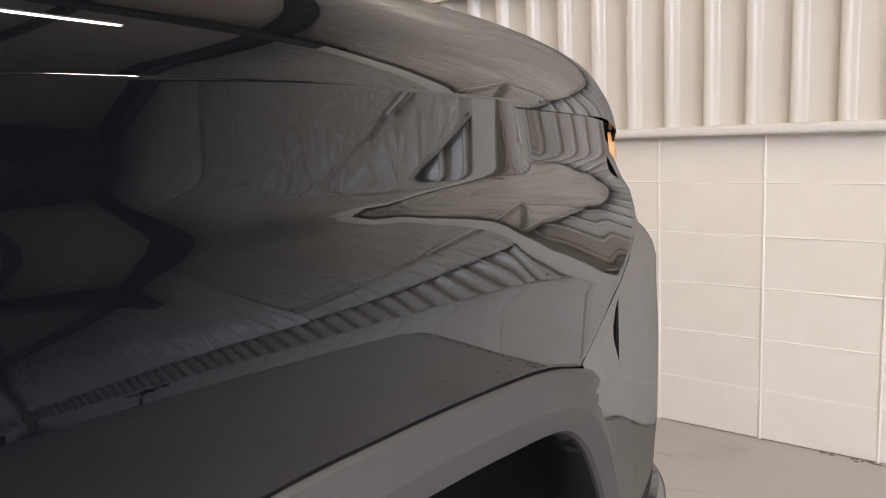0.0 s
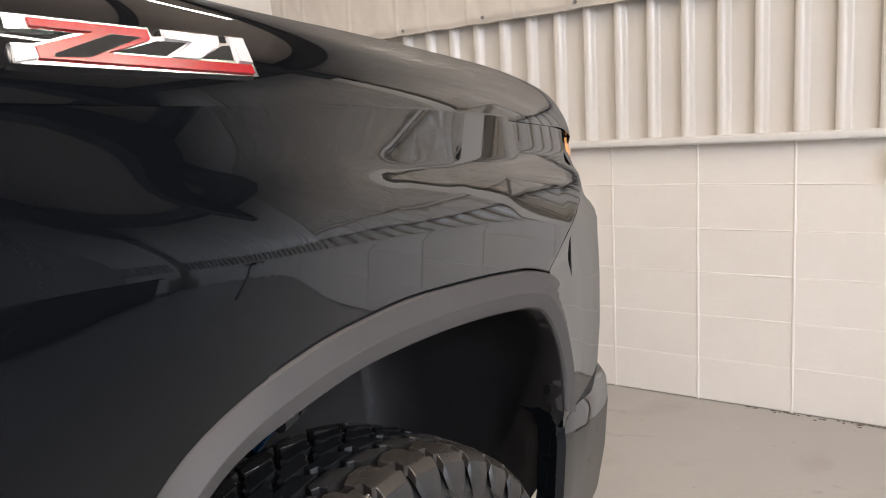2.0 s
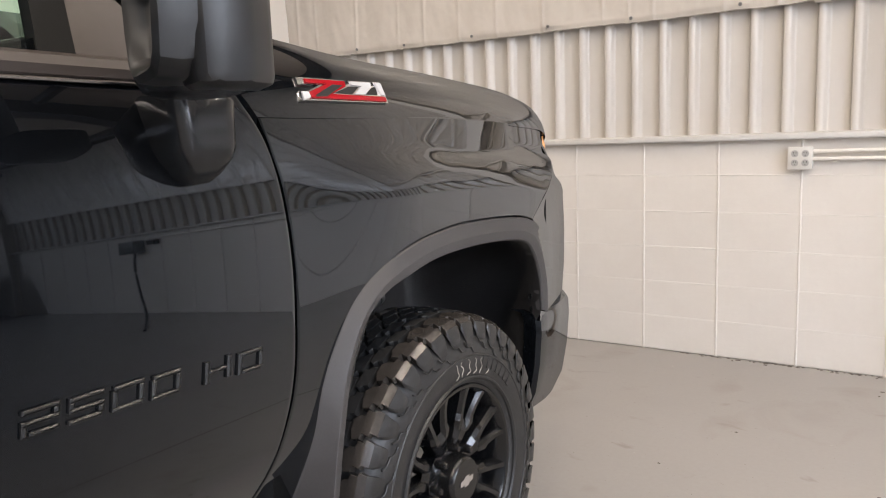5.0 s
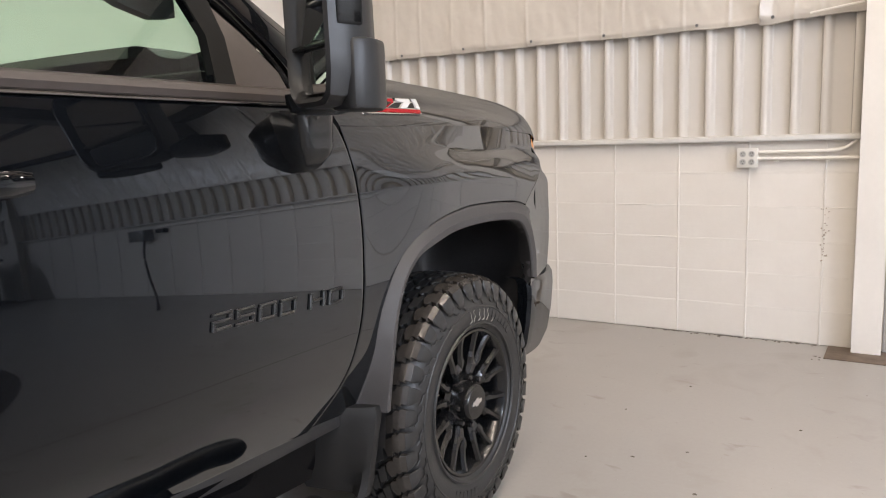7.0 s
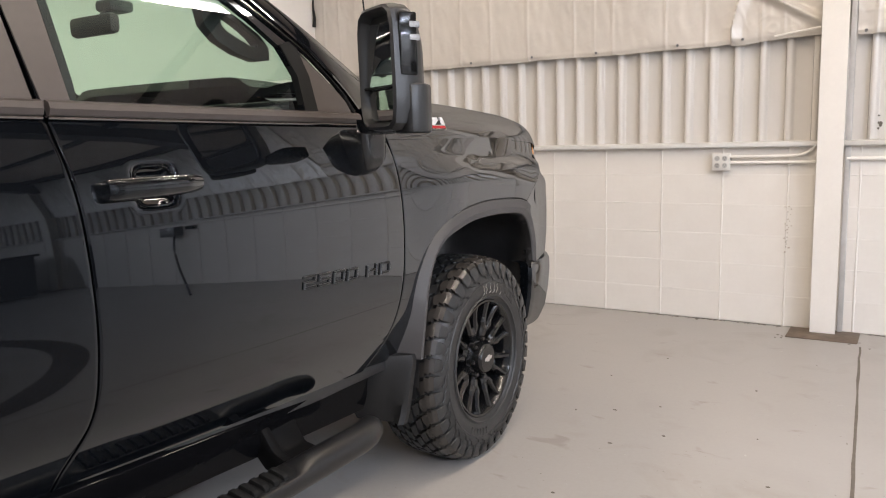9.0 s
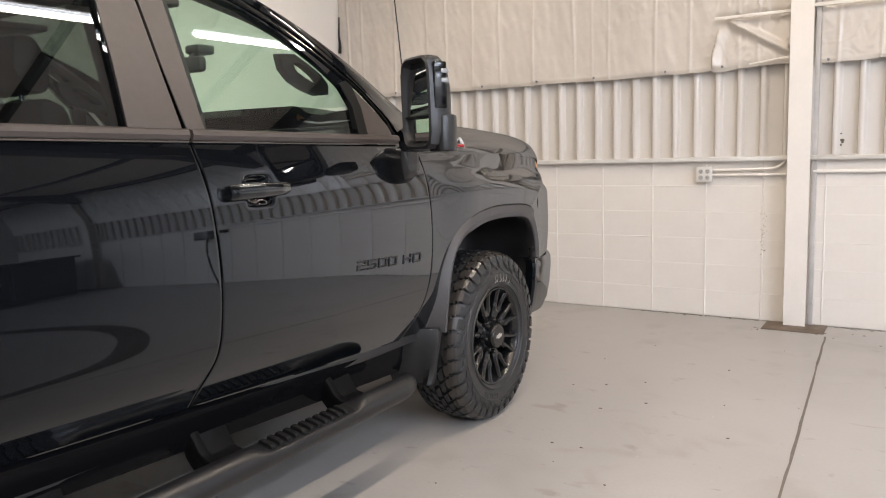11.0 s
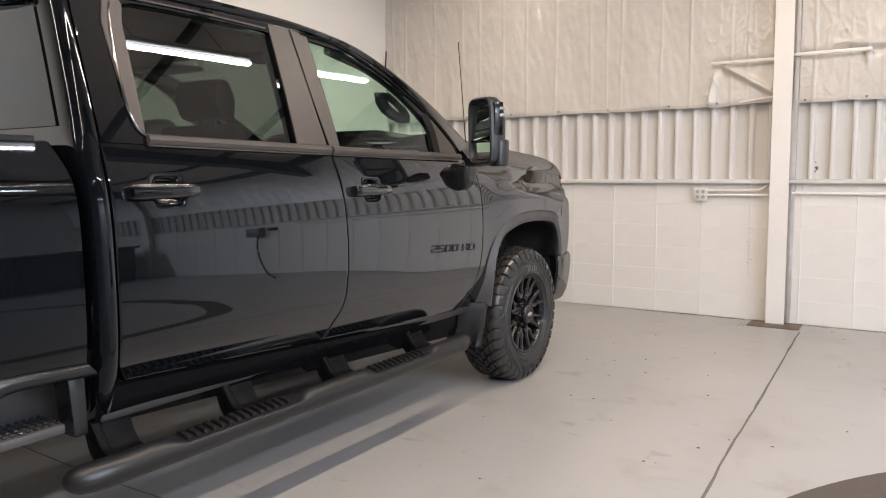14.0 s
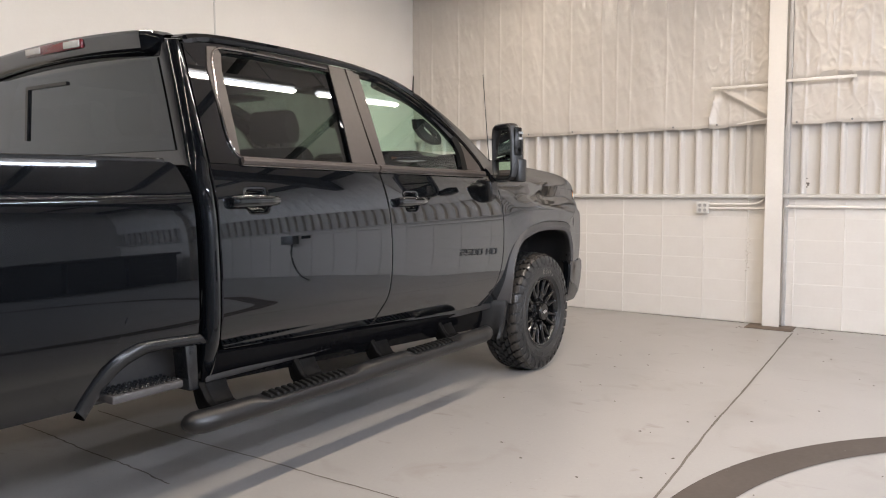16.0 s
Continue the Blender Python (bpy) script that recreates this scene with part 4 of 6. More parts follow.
def door(s, front):
    """A door with its frame, glass, trims and handle."""
    if front:
        fr = [(-0.440, 0.535), (-0.360, 0.622), (-0.314, 0.702), (-0.2765, 0.82), (-0.2630, 0.95), (-0.260, 1.05), (-0.268, 1.17), (-0.2885, 1.27), (-0.332, 1.357)]
        re = [(-1.535, doorsill(-1.535)), (-1.515, 0.625), (-1.452, 0.73), (-1.430, 0.85), (-1.424, 1.0), (-1.434, 1.2), (-1.462, belt(-1.46))]
        name, hy, cup = "front_door", (-1.108, -1.392), (-1.236, 1.218, 0.058)
    else:
        fr = [(-1.541, doorsill(-1.541)), (-1.521, 0.627), (-1.458, 0.732), (-1.436, 0.85), (-1.430, 1.0), (-1.440, 1.2), (-1.468, belt(-1.47))]
        re = [(-2.50, doorsill(-2.50)), (-2.535, 0.70), (-2.54, 0.85), (-2.54, 1.0), (-2.538, 1.2), (-2.538, belt(-2.53))]
        name, hy, cup = "rear_door", (-2.203, -2.490), (-2.325, 1.240, 0.058)
    bottom = [re[0], ((re[0][0] + fr[0][0]) / 2, doorsill((re[0][0] + fr[0][0]) / 2)), fr[0]]
    top = [re[-1], ((re[-1][0] + fr[-1][0]) / 2, belt((re[-1][0] + fr[-1][0]) / 2)), fr[-1]]
    net = coons(bottom, fr, top, re, 150, 150)

    def width(y, z):
        w = lower(y, z)
        # the pocket behind the handle
        d = ((y - cup[0]) / 0.052) ** 6 + ((z - cup[1]) / 0.045) ** 6
        return w - 0.022 * math.exp(-d * 1.2)
    d = part(name, skin(net, width, s), PAINT, truck)
    # window frame of the door
    W = lambda y, z, o=0.0: (s * (upper(y, z) + o), y, z)
    if front:
        glass = [(-0.668, belt(-0.67) + 0.022), (-0.655, 1.50), (-0.69, 1.585), (-0.80, 1.672), (-0.93, 1.755), (-1.08, 1.825), (-1.22, 1.862), (-1.41, 1.877), (-1.405, 1.6), (-1.40, belt(-1.40) + 0.022)]
        frame = [(-0.615, belt(-0.6) - 0.004), (-0.60, 1.50), (-0.62, 1.602), (-0.77, 1.705), (-0.91, 1.785), (-1.07, 1.856), (-1.22, 1.898), (-1.505, 1.915), (-1.49, 1.6), (-1.468, belt(-1.46) - 0.004)]
        tint, glass_label = GREEN, "clear green-tinted window glass"
    else:
        glass = [(-1.668, belt(-1.67) + 0.022), (-1.655, 1.6), (-1.64, 1.878), (-1.8, 1.886), (-2.1, 1.890), (-2.28, 1.886), (-2.345, 1.872), (-2.36, 1.80), (-2.372, 1.60), (-2.375, belt(-2.37) + 0.022)]
        frame = [(-1.480, belt(-1.48) - 0.004), (-1.498, 1.6), (-1.516, 1.915), (-1.8, 1.922), (-2.1, 1.924), (-2.40, 1.915), (-2.515, 1.895), (-2.522, 1.80), (-2.53, 1.60), (-2.534, belt(-2.53) - 0.004)]
        tint, glass_label = TINT, "dark tinted rear door glass"
    n = len(glass)
    m = Mesh()
    m.grid([[W(*p, -0.03) for p in frame], [W(*p, 0.0) for p in frame], [W(*p, 0.0) for p in glass], [W(*p, -0.022) for p in glass]])
    m.grid([[W(*frame[-1], 0), W(*frame[0], 0)], [W(*glass[-1], 0), W(*glass[0], 0)], [W(*glass[-1], -0.022), W(*glass[0], -0.022)]])
    part("window_frame", m, PAINT, d, sharp=25)
    if front:
        lines = [[glass[9], (-1.0, belt(-1.0) + 0.022), glass[0]], [glass[0], glass[1], glass[2]], glass[7:1:-1], [glass[9], glass[8], glass[7]]]
    else:
        lines = [[glass[9], (-2.0, belt(-2.0) + 0.022), glass[0]], [glass[0], glass[1], glass[2]], glass[6:1:-1], [glass[9], glass[8], glass[7], glass[6]]]
    gm = Mesh().grid([[W(p[0], p[1], -0.016) for p in r] for r in coons(*lines, 16, 16)])
    g = part("window_pane", gm, tint, d, glass_label)
    g.visible_shadow = False
    # matte film on the pillar, rubber channel round the glass, belt mouldings
    if front:
        film = [(-1.402, belt(-1.4) + 0.02), (-1.409, 1.6), (-1.412, 1.90), (-1.506, 1.912), (-1.490, 1.6), (-1.466, belt(-1.46) + 0.02)]
    else:
        film = [(-1.484, belt(-1.48) + 0.02), (-1.50, 1.6), (-1.518, 1.912), (-1.635, 1.915), (-1.65, 1.6), (-1.664, belt(-1.66) + 0.02)]
    m = Mesh().add([W(*p, 0.004) for p in film] + [W(*p, -0.004) for p in film], [tuple(range(6)), tuple(range(11, 5, -1))] + [(i, (i + 1) % 6, 6 + (i + 1) % 6, 6 + i) for i in range(6)])
    part("pillar_cover", m, PILLAR, d, "matte black pillar film")
    if not front:
        film = [(-2.372, belt(-2.37) + 0.03), (-2.362, 1.6), (-2.35, 1.80), (-2.33, 1.872), (-2.345, 1.905), (-2.395, 1.898), (-2.425, 1.80), (-2.42, 1.60), (-2.405, belt(-2.4) + 0.07), (-2.385, belt(-2.38) + 0.03)]
        k = len(film)
        m = Mesh().add([W(*p, 0.006) for p in film] + [W(*p, -0.004) for p in film], [tuple(range(k)), tuple(range(2 * k - 1, k - 1, -1))] + [(i, (i + 1) % k, k + (i + 1) % k, k + i) for i in range(k)])
        part("pillar_cover", m, PILLAR, d, "satin grey-black pillar trim")
        lineg = smooth_line([(-1.66, 1.895), (-2.0, 1.904), (-2.25, 1.904), (-2.345, 1.895), (-2.385, 1.85), (-2.41, 1.70), (-2.415, 1.55), (-2.405, 1.47), (-2.375, belt(-2.37) + 0.028), (-2.30, belt(-2.3) + 0.012)], 60)
        part("window_trim", Mesh().tube([W(y, z, 0.004) for y, z in lineg], 0.006, 8), DARKCHROME, d, "slim dark chrome window trim")
    else:
        sail = [(-0.615, belt(-0.6) + 0.012), (-0.605, 1.50), (-0.622, 1.572), (-0.545, 1.513), (-0.465, 1.43), (-0.445, belt(-0.45) + 0.012)]
        m = Mesh().add([W(*p, 0.003) for p in sail] + [W(*p, -0.03) for p in sail], [tuple(range(6)), tuple(range(11, 5, -1))] + [(i, (i + 1) % 6, 6 + (i + 1) % 6, 6 + i) for i in range(6)])
        part("sail_panel", m, PILLAR, d, "matte black triangular panel behind the mirror")
        rim_y = smooth_line([(-0.43, belt(-0.43)), (-0.465, 1.445), (-0.56, 1.545), (-0.64, 1.606), (-0.80, 1.708), (-0.95, 1.785), (-1.1, 1.845), (-1.25, 1.89), (-1.45, 1.902)], 50)
        part("window_trim", Mesh().tube([W(y, z, 0.003) for y, z in rim_y], 0.007, 8), GLOSSTRIM, d, "gloss black window trim")
        part("division_bar", Mesh().add([W(*p, o) for o in (0.005, -0.02) for p in [(-0.670, belt(-0.67)), (-0.656, 1.50), (-0.69, 1.59), (-0.625, 1.61), (-0.603, 1.50), (-0.614, belt(-0.61))]],
                        [(0, 1, 2, 3, 4, 5), (11, 10, 9, 8, 7, 6)] + [(i, (i + 1) % 6, 6 + (i + 1) % 6, 6 + i) for i in range(6)]), TRIMBLACK, d)
    ya, yb = (-0.43, -1.462) if front else (-1.474, -2.37)
    for zo, r, mat, nm in ((0.011, 0.017, PILLAR, "belt_trim"), (-0.008, 0.0035, DARKCHROME, "belt_bead")):
        rows = [(s * (upper(0, belt(y) + zo) + 0.003), y, belt(y) + zo) for y in np.linspace(ya, yb, 20)]
        part(nm, Mesh().tube(rows, r, 8, squash=1.1), mat, d)
    # handle: cup edge, strap with bright edges, lock cover
    cy, cz, ch = cup
    hx = lower(0, cz)
    a, b = hy
    rows, edge_up = [], []
    for k in range(25):
        u = k / 24
        y = a + (b - a) * u
        h = interp(u, [(0, 0.010), (0.03, 0.016), (0.12, 0.021), (0.5, 0.024), (0.9, 0.025), (0.97, 0.022), (1, 0.014)])
        out = hx + interp(u, [(0, -0.006), (0.04, 0.014), (0.2, 0.026), (0.5, 0.031), (0.9, 0.029), (0.97, 0.020), (1, -0.004)])
        row = []
        for i in range(18):
            an = 2 * math.pi * i / 18
            c, sn = math.cos(an), math.sin(an)
            q = (abs(c) ** 2.0 + abs(sn) ** 2.0) ** (-1 / 2.0)
            row.append((s * (out + 0.013 * q * c), y, cz + h * q * sn))
        rows.append(row)
        edge_up.append((s * (out + 0.0085), y, cz + h * 0.93))
    m = Mesh().grid(rows, closed=True)
    m.add(rows[0], [tuple(range(18))]).add(rows[-1], [tuple(range(18))])
    hd = part("door_handle", m, PAINT, d, "gloss black pull handle with bright edges")
    part("bright_edge", Mesh().tube(edge_up[1:-1], 0.0007, 6), DARKCHROME, hd)
    part("lock_cover", Mesh().lathe([(0.0, 0.0), (0.0, 0.009), (-0.004, 0.009)], 16, (s * (hx + 0.040), a + (b - a) * 0.60, cz)), DARKCHROME, hd)
    ring = []
    for k in range(49):
        an = 2 * math.pi * k / 48
        q = lambda t: math.copysign(abs(t) ** 0.55, t)
        y, z = cy + 0.052 * q(math.cos(an)), cz + 0.045 * q(math.sin(an))
        ring.append((s * (width(y, z) + 0.002), y, z))
    part("handle_cup", Mesh().tube(ring, 0.0035, 8), PAINT, d)
    # inner trim of the door
    inner = Mesh()
    net2 = [[net[j][i] for i in range(0, len(net[0]), 12)] for j in range(0, len(net), 12)]
    inner.grid([[(s * (lower(*p) - 0.07), p[0], p[1]) for p in r] for r in net2])
    part("inner_trim", inner, SEAT, d, "black moulded inner door trim")
    return d


def lettering(d):
    """Raised model lettering on the right front door, one part a letter."""
    bars = {"2": ((0, 0.82, 1, 1), (0.84, 0.58, 1, 0.82), (0, 0.42, 1, 0.58), (0, 0, 0.16, 0.42), (0.2, 0, 1, 0.16)),
            "5": ((0, 0.82, 1, 1), (0, 0.58, 0.16, 0.82), (0, 0.42, 1, 0.58), (0.84, 0.16, 1, 0.42), (0, 0, 0.94, 0.16)),
            "0": ((0.05, 0.82, 1, 1), (0, 0.16, 0.16, 0.82), (0.84, 0.16, 1, 0.82), (0, 0, 0.95, 0.16)),
            "H": ((0, 0, 0.16, 1), (0.84, 0, 1, 1), (0.16, 0.42, 0.84, 0.58)),
            "D": ((0, 0, 0.16, 1), (0.16, 0.82, 0.92, 1), (0.84, 0.16, 1, 0.82), (0.16, 0, 0.92, 0.16))}
    for ch, u0, du in (("2", 0.0, 0.125), ("5", 0.155, 0.125), ("0", 0.31, 0.125), ("0", 0.465, 0.125), ("H", 0.70, 0.13), ("D", 0.865, 0.135)):
        m = Mesh()
        for a0, b0, a1, b1 in bars[ch]:
            ring = []
            for o, k in ((-0.003, 0.0), (0.0045, 0.0), (0.0068, 0.065)):
                row = []
                for a, v in ((a0 + k, b0 + k), (a1 - k, b0 + k), (a1 - k, b1 - k), (a0 + k, b1 - k)):
                    y = -0.778 + 0.425 * (u0 + du * (a + 0.10 * (v - 0.5)))
                    z = 0.886 - 0.022 * u0 + 0.037 * v
                    row.append((lower(y, z) + o, y, z))
                ring.append(row)
            m.grid(ring, closed=True)
            m.add(ring[-1], [(0, 1, 2, 3)])
        part("letter", m, STEPPAINT, d, "raised gloss black character " + ch, sharp=20)


def badge():
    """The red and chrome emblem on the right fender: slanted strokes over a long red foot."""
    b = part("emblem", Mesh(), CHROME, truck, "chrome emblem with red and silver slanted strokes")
    y0, z0, L, H = -0.172, 1.336, 0.273, 0.046

    zm = z0 + H * 0.5
    xa, xb = hood_side(y0, zm), hood_side(y0 + L, zm)
    lean = (hood_side(y0 + L / 2, zm + 0.02) - hood_side(y0 + L / 2, zm - 0.02)) / 0.04

    def stroke(poly, lo, hi, mat, nm):
        m = Mesh()
        k = len(poly)
        pts = []
        for o in (lo, hi):
            for u, v in poly:
                y, z = y0 + L * u, z0 + H * v
                pts.append((xa + (xb - xa) * u + lean * (z - zm) + 0.002 + o, y, z))
        m.add(pts, [tuple(range(k)), tuple(range(2 * k - 1, k - 1, -1))] + [(i, (i + 1) % k, k + (i + 1) % k, k + i) for i in range(k)])
        part(nm, m, mat, b, sharp=20)
    base = [(0.0, 0.03), (1.0, 0.0), (1.0, 1.0), (0.905, 1.0), (0.905, 0.80), (0.868, 0.80), (0.868, 0.99), (0.598, 1.0), (0.598, 0.83), (0.548, 0.80), (0.548, 1.0), (0.018, 1.02), (0.014, 0.70), (0.10, 0.74), (0.25, 0.73), (0.09, 0.44), (0.014, 0.42)]
    stroke(base, -0.010, 0.004, CHROME, "backing")
    stroke([(0.094, 0.965), (0.538, 0.955), (0.533, 0.72), (0.335, 0.345), (0.98, 0.295), (0.98, 0.07), (0.087, 0.15), (0.087, 0.39), (0.313, 0.78), (0.094, 0.80)], 0.004, 0.0068, RED, "red_stroke")
    stroke([(0.378, 0.77), (0.495, 0.75), (0.262, 0.225), (0.137, 0.19), (0.142, 0.26)], 0.0066, 0.0073, DARK, "dark_inlay")
    stroke([(0.375, 0.385), (0.565, 0.71), (0.70, 0.73), (0.58, 0.37)], 0.004, 0.0046, DARK, "dark_inlay")
    stroke([(0.742, 0.38), (0.864, 0.72), (0.912, 0.76), (0.900, 0.38)], 0.004, 0.0046, DARK, "dark_inlay")
    stroke([(0.605, 0.95), (0.859, 0.945), (0.845, 0.735), (0.725, 0.363), (0.600, 0.36), (0.722, 0.75), (0.605, 0.79)], 0.004, 0.0075, SILVER, "silver_stroke")
    stroke([(0.915, 0.96), (0.99, 0.96), (0.99, 0.36), (0.928, 0.37), (0.923, 0.80)], 0.004, 0.0075, SILVER, "silver_stroke")
    stroke([(0.014, 0.40), (0.082, 0.40), (0.082, 0.16), (0.004, 0.06)], 0.004, 0.0070, SILVER, "silver_stroke")
    return b


def hood():
    side = [k / 22 * math.acos(HOOD_LEAN ** (HOOD_P / 2)) for k in range(23)]
    wide = (1 - HOOD_LEAN ** HOOD_P) ** (1 / HOOD_P)
    rows = []
    for r in range(57):
        t = r / 56
        half = []
        for i in range(16 + 23):
            y = 0.0
            x = 0.72 * i / 16
            for _ in range(8):
                top, gx, gz = hood_lines(y)
                if i <= 16:
                    start = -0.45
                else:
                    a = side[i - 16]
                    x = 0.72 + (gx - 0.72) * math.sin(a) ** (2 / HOOD_P) / wide
                    z = gz + (top - gz) * (math.cos(a) ** (2 / HOOD_P) - HOOD_LEAN) / (1 - HOOD_LEAN)
                    start = interp(z, [(1.30, -0.288), (1.36, -0.326), (1.43, -0.368), (1.50, -0.45)])
                y = start + (1.285 - 0.275 * (x / 0.90) ** 3.0 - start) * t
            if i <= 16:
                z = hood_z(x, y)
            if t > 0.95:
                z -= 0.016 * ((t - 0.95) / 0.05) ** 2
            half.append((x, y, z))
        rows.append([(-p[0], p[1], p[2]) for p in half[::-1]] + half[1:])
    m = Mesh().grid(rows)
    m.grid([rows[-1], [(p[0] * 0.997, p[1] - 0.003, p[2] - 0.014) for p in rows[-1]], [(p[0] * 0.97, p[1] - 0.05, p[2] - 0.016) for p in rows[-1]]])
    m.grid([rows[0], [(p[0] * 0.99, p[1] + 0.002, p[2] - 0.03) for p in rows[0]]])
    for e in (0, -1):
        m.grid([[r[e] for r in rows], [(r[e][0] * 0.97, r[e][1], r[e][2] + 0.001) for r in rows]])
    part("bonnet", m, PAINT, truck, "gloss black sculpted bonnet")


def front_end():
    n = 60
    low_plan, top_plan = smooth_line(FRONT, n), smooth_line(FRONT_TOP, n)

    def plan_at(z):
        k = ease((z - 1.09) / 0.09)
        right = low_plan * (1 - k) + top_plan * k
        return [(p[0], p[1]) for p in right] + [(-p[0], p[1]) for p in right[::-1][1:]]

    def edge_y(z):
        return interp(z, [(0.70, 0.74), (0.85, 0.74), (0.95, 0.715), (1.016, 0.676), (1.052, 0.719), (1.088, 0.761), (1.125, 0.824), (1.17, 0.895), (1.205, 0.93), (1.264, 0.94)])

    def band(zs, name, mat, label="", sel=None, match=False, tail=()):
        rows = []
        for z, off in zs:
            row = []
            plan = plan_at(z)
            pl = plan if sel is None else plan[sel[0]:sel[1]]
            for k, (x, y) in enumerate(pl):
                i = k if sel is None else k + sel[0]
                a, b = plan[max(0, i - 1)], plan[min(len(plan) - 1, i + 1)]
                d = Vector((b[0] - a[0], b[1] - a[1])).normalized()
                nx_, ny_ = -d.y, d.x
                if nx_ * x + ny_ * (y - 0.6) < 0:
                    nx_, ny_ = -nx_, -ny_
                row.append((x + nx_ * off, y + ny_ * off, z))
            if match:
                ye = edge_y(z) + 0.004
                dx, dy = fender_width(ye, z) - 0.003 - row[0][0], ye - row[0][1]
                for k in range(16):
                    f = (1 - k / 16) ** 2
                    for i, sg in ((k, 1), (len(row) - 1 - k, -1)):
                        row[i] = (row[i][0] + sg * dx * f, row[i][1] + dy * f, z)
                row = [(row[0][0] - 0.03, row[0][1], z)] + row + [(row[-1][0] + 0.03, row[-1][1], z)]
            if tail:
                dx = row[0][0] - 1.019
                row = [(x + dx, y, z) for x, y in tail] + row + [(-x - dx, y, z) for x, y in tail[::-1]]
            rows.append(row)
        return part(name, Mesh().grid(rows), mat, truck, label, sharp=30)
    band([(0.70, -0.05), (0.70, 0.02), (0.74, 0.030), (0.84, 0.038), (0.94, 0.040), (0.98, 0.040), (1.016, 0.039), (1.03, 0.038), (1.07, 0.036), (1.09, 0.030), (1.105, 0.025), (1.125, 0.018), (1.15, 0.010), (1.17, 0.004), (1.185, -0.002), (1.22, -0.010), (1.26, -0.016)], "front_fascia", PAINT, "gloss black front fascia", None, True)
    hl = band([(1.183, -0.04), (1.185, 0.004), (1.21, 0.006), (1.245, 0.0), (1.262, -0.008), (1.268, -0.04)], "headlight", LENS, "clear headlight lens wrapping the corner", (4, 40))
    band([(1.183, -0.04), (1.185, 0.004), (1.21, 0.006), (1.245, 0.0), (1.262, -0.008), (1.268, -0.04)], "headlight", LENS, "clear headlight lens wrapping the corner", (81, 117))
    for sel in ((0, 6), (115, 121)):
        band([(1.186, 0.0), (1.188, 0.009), (1.215, 0.010), (1.246, 0.004), (1.248, -0.002)], "side_marker", AMBER, "amber side marker lens", sel)
    band([(1.17, -0.012), (1.20, -0.012), (1.275, -0.02), (1.29, -0.06)], "nose_panel", PAINT, "", (36, 85))
    band([(0.42, -0.10), (0.405, -0.05), (0.41, 0.0), (0.47, 0.028), (0.56, 0.044), (0.66, 0.052), (0.705, 0.050), (0.722, 0.04), (0.73, 0.0)], "front_bumper", PAINT, "gloss black front bumper", None, False, [(0.965, 0.738), (1.003, 0.742), (1.016, 0.754)])
    for s in (1, -1):
        wedge = [(0.768, 1.080), (0.800, 1.03), (0.822, 0.96), (0.826, 0.90), (0.806, 0.90), (0.790, 0.97), (0.776, 1.03)]
        m = Mesh().add([(s * (0.985 + 0.028 * (0.83 - y) / 0.06 + o), y, z) for o in (0.004, -0.03) for y, z in wedge], [tuple(range(7)), tuple(range(13, 6, -1))] + [(i, (i + 1) % 7, 7 + (i + 1) % 7, 7 + i) for i in range(7)])
        part("air_slot", m, DARK, truck, "black air slot beside the arch")
        for y, z in ((0.755, 0.775), (0.765, 0.735)):
            part("liner_clip", Mesh().lathe([(0.0, 0.0), (0.0, 0.009), (0.004, 0.008), (0.005, 0.0)], 12, (s * 0.975, y - 0.02, z)), GLOSSTRIM, truck)


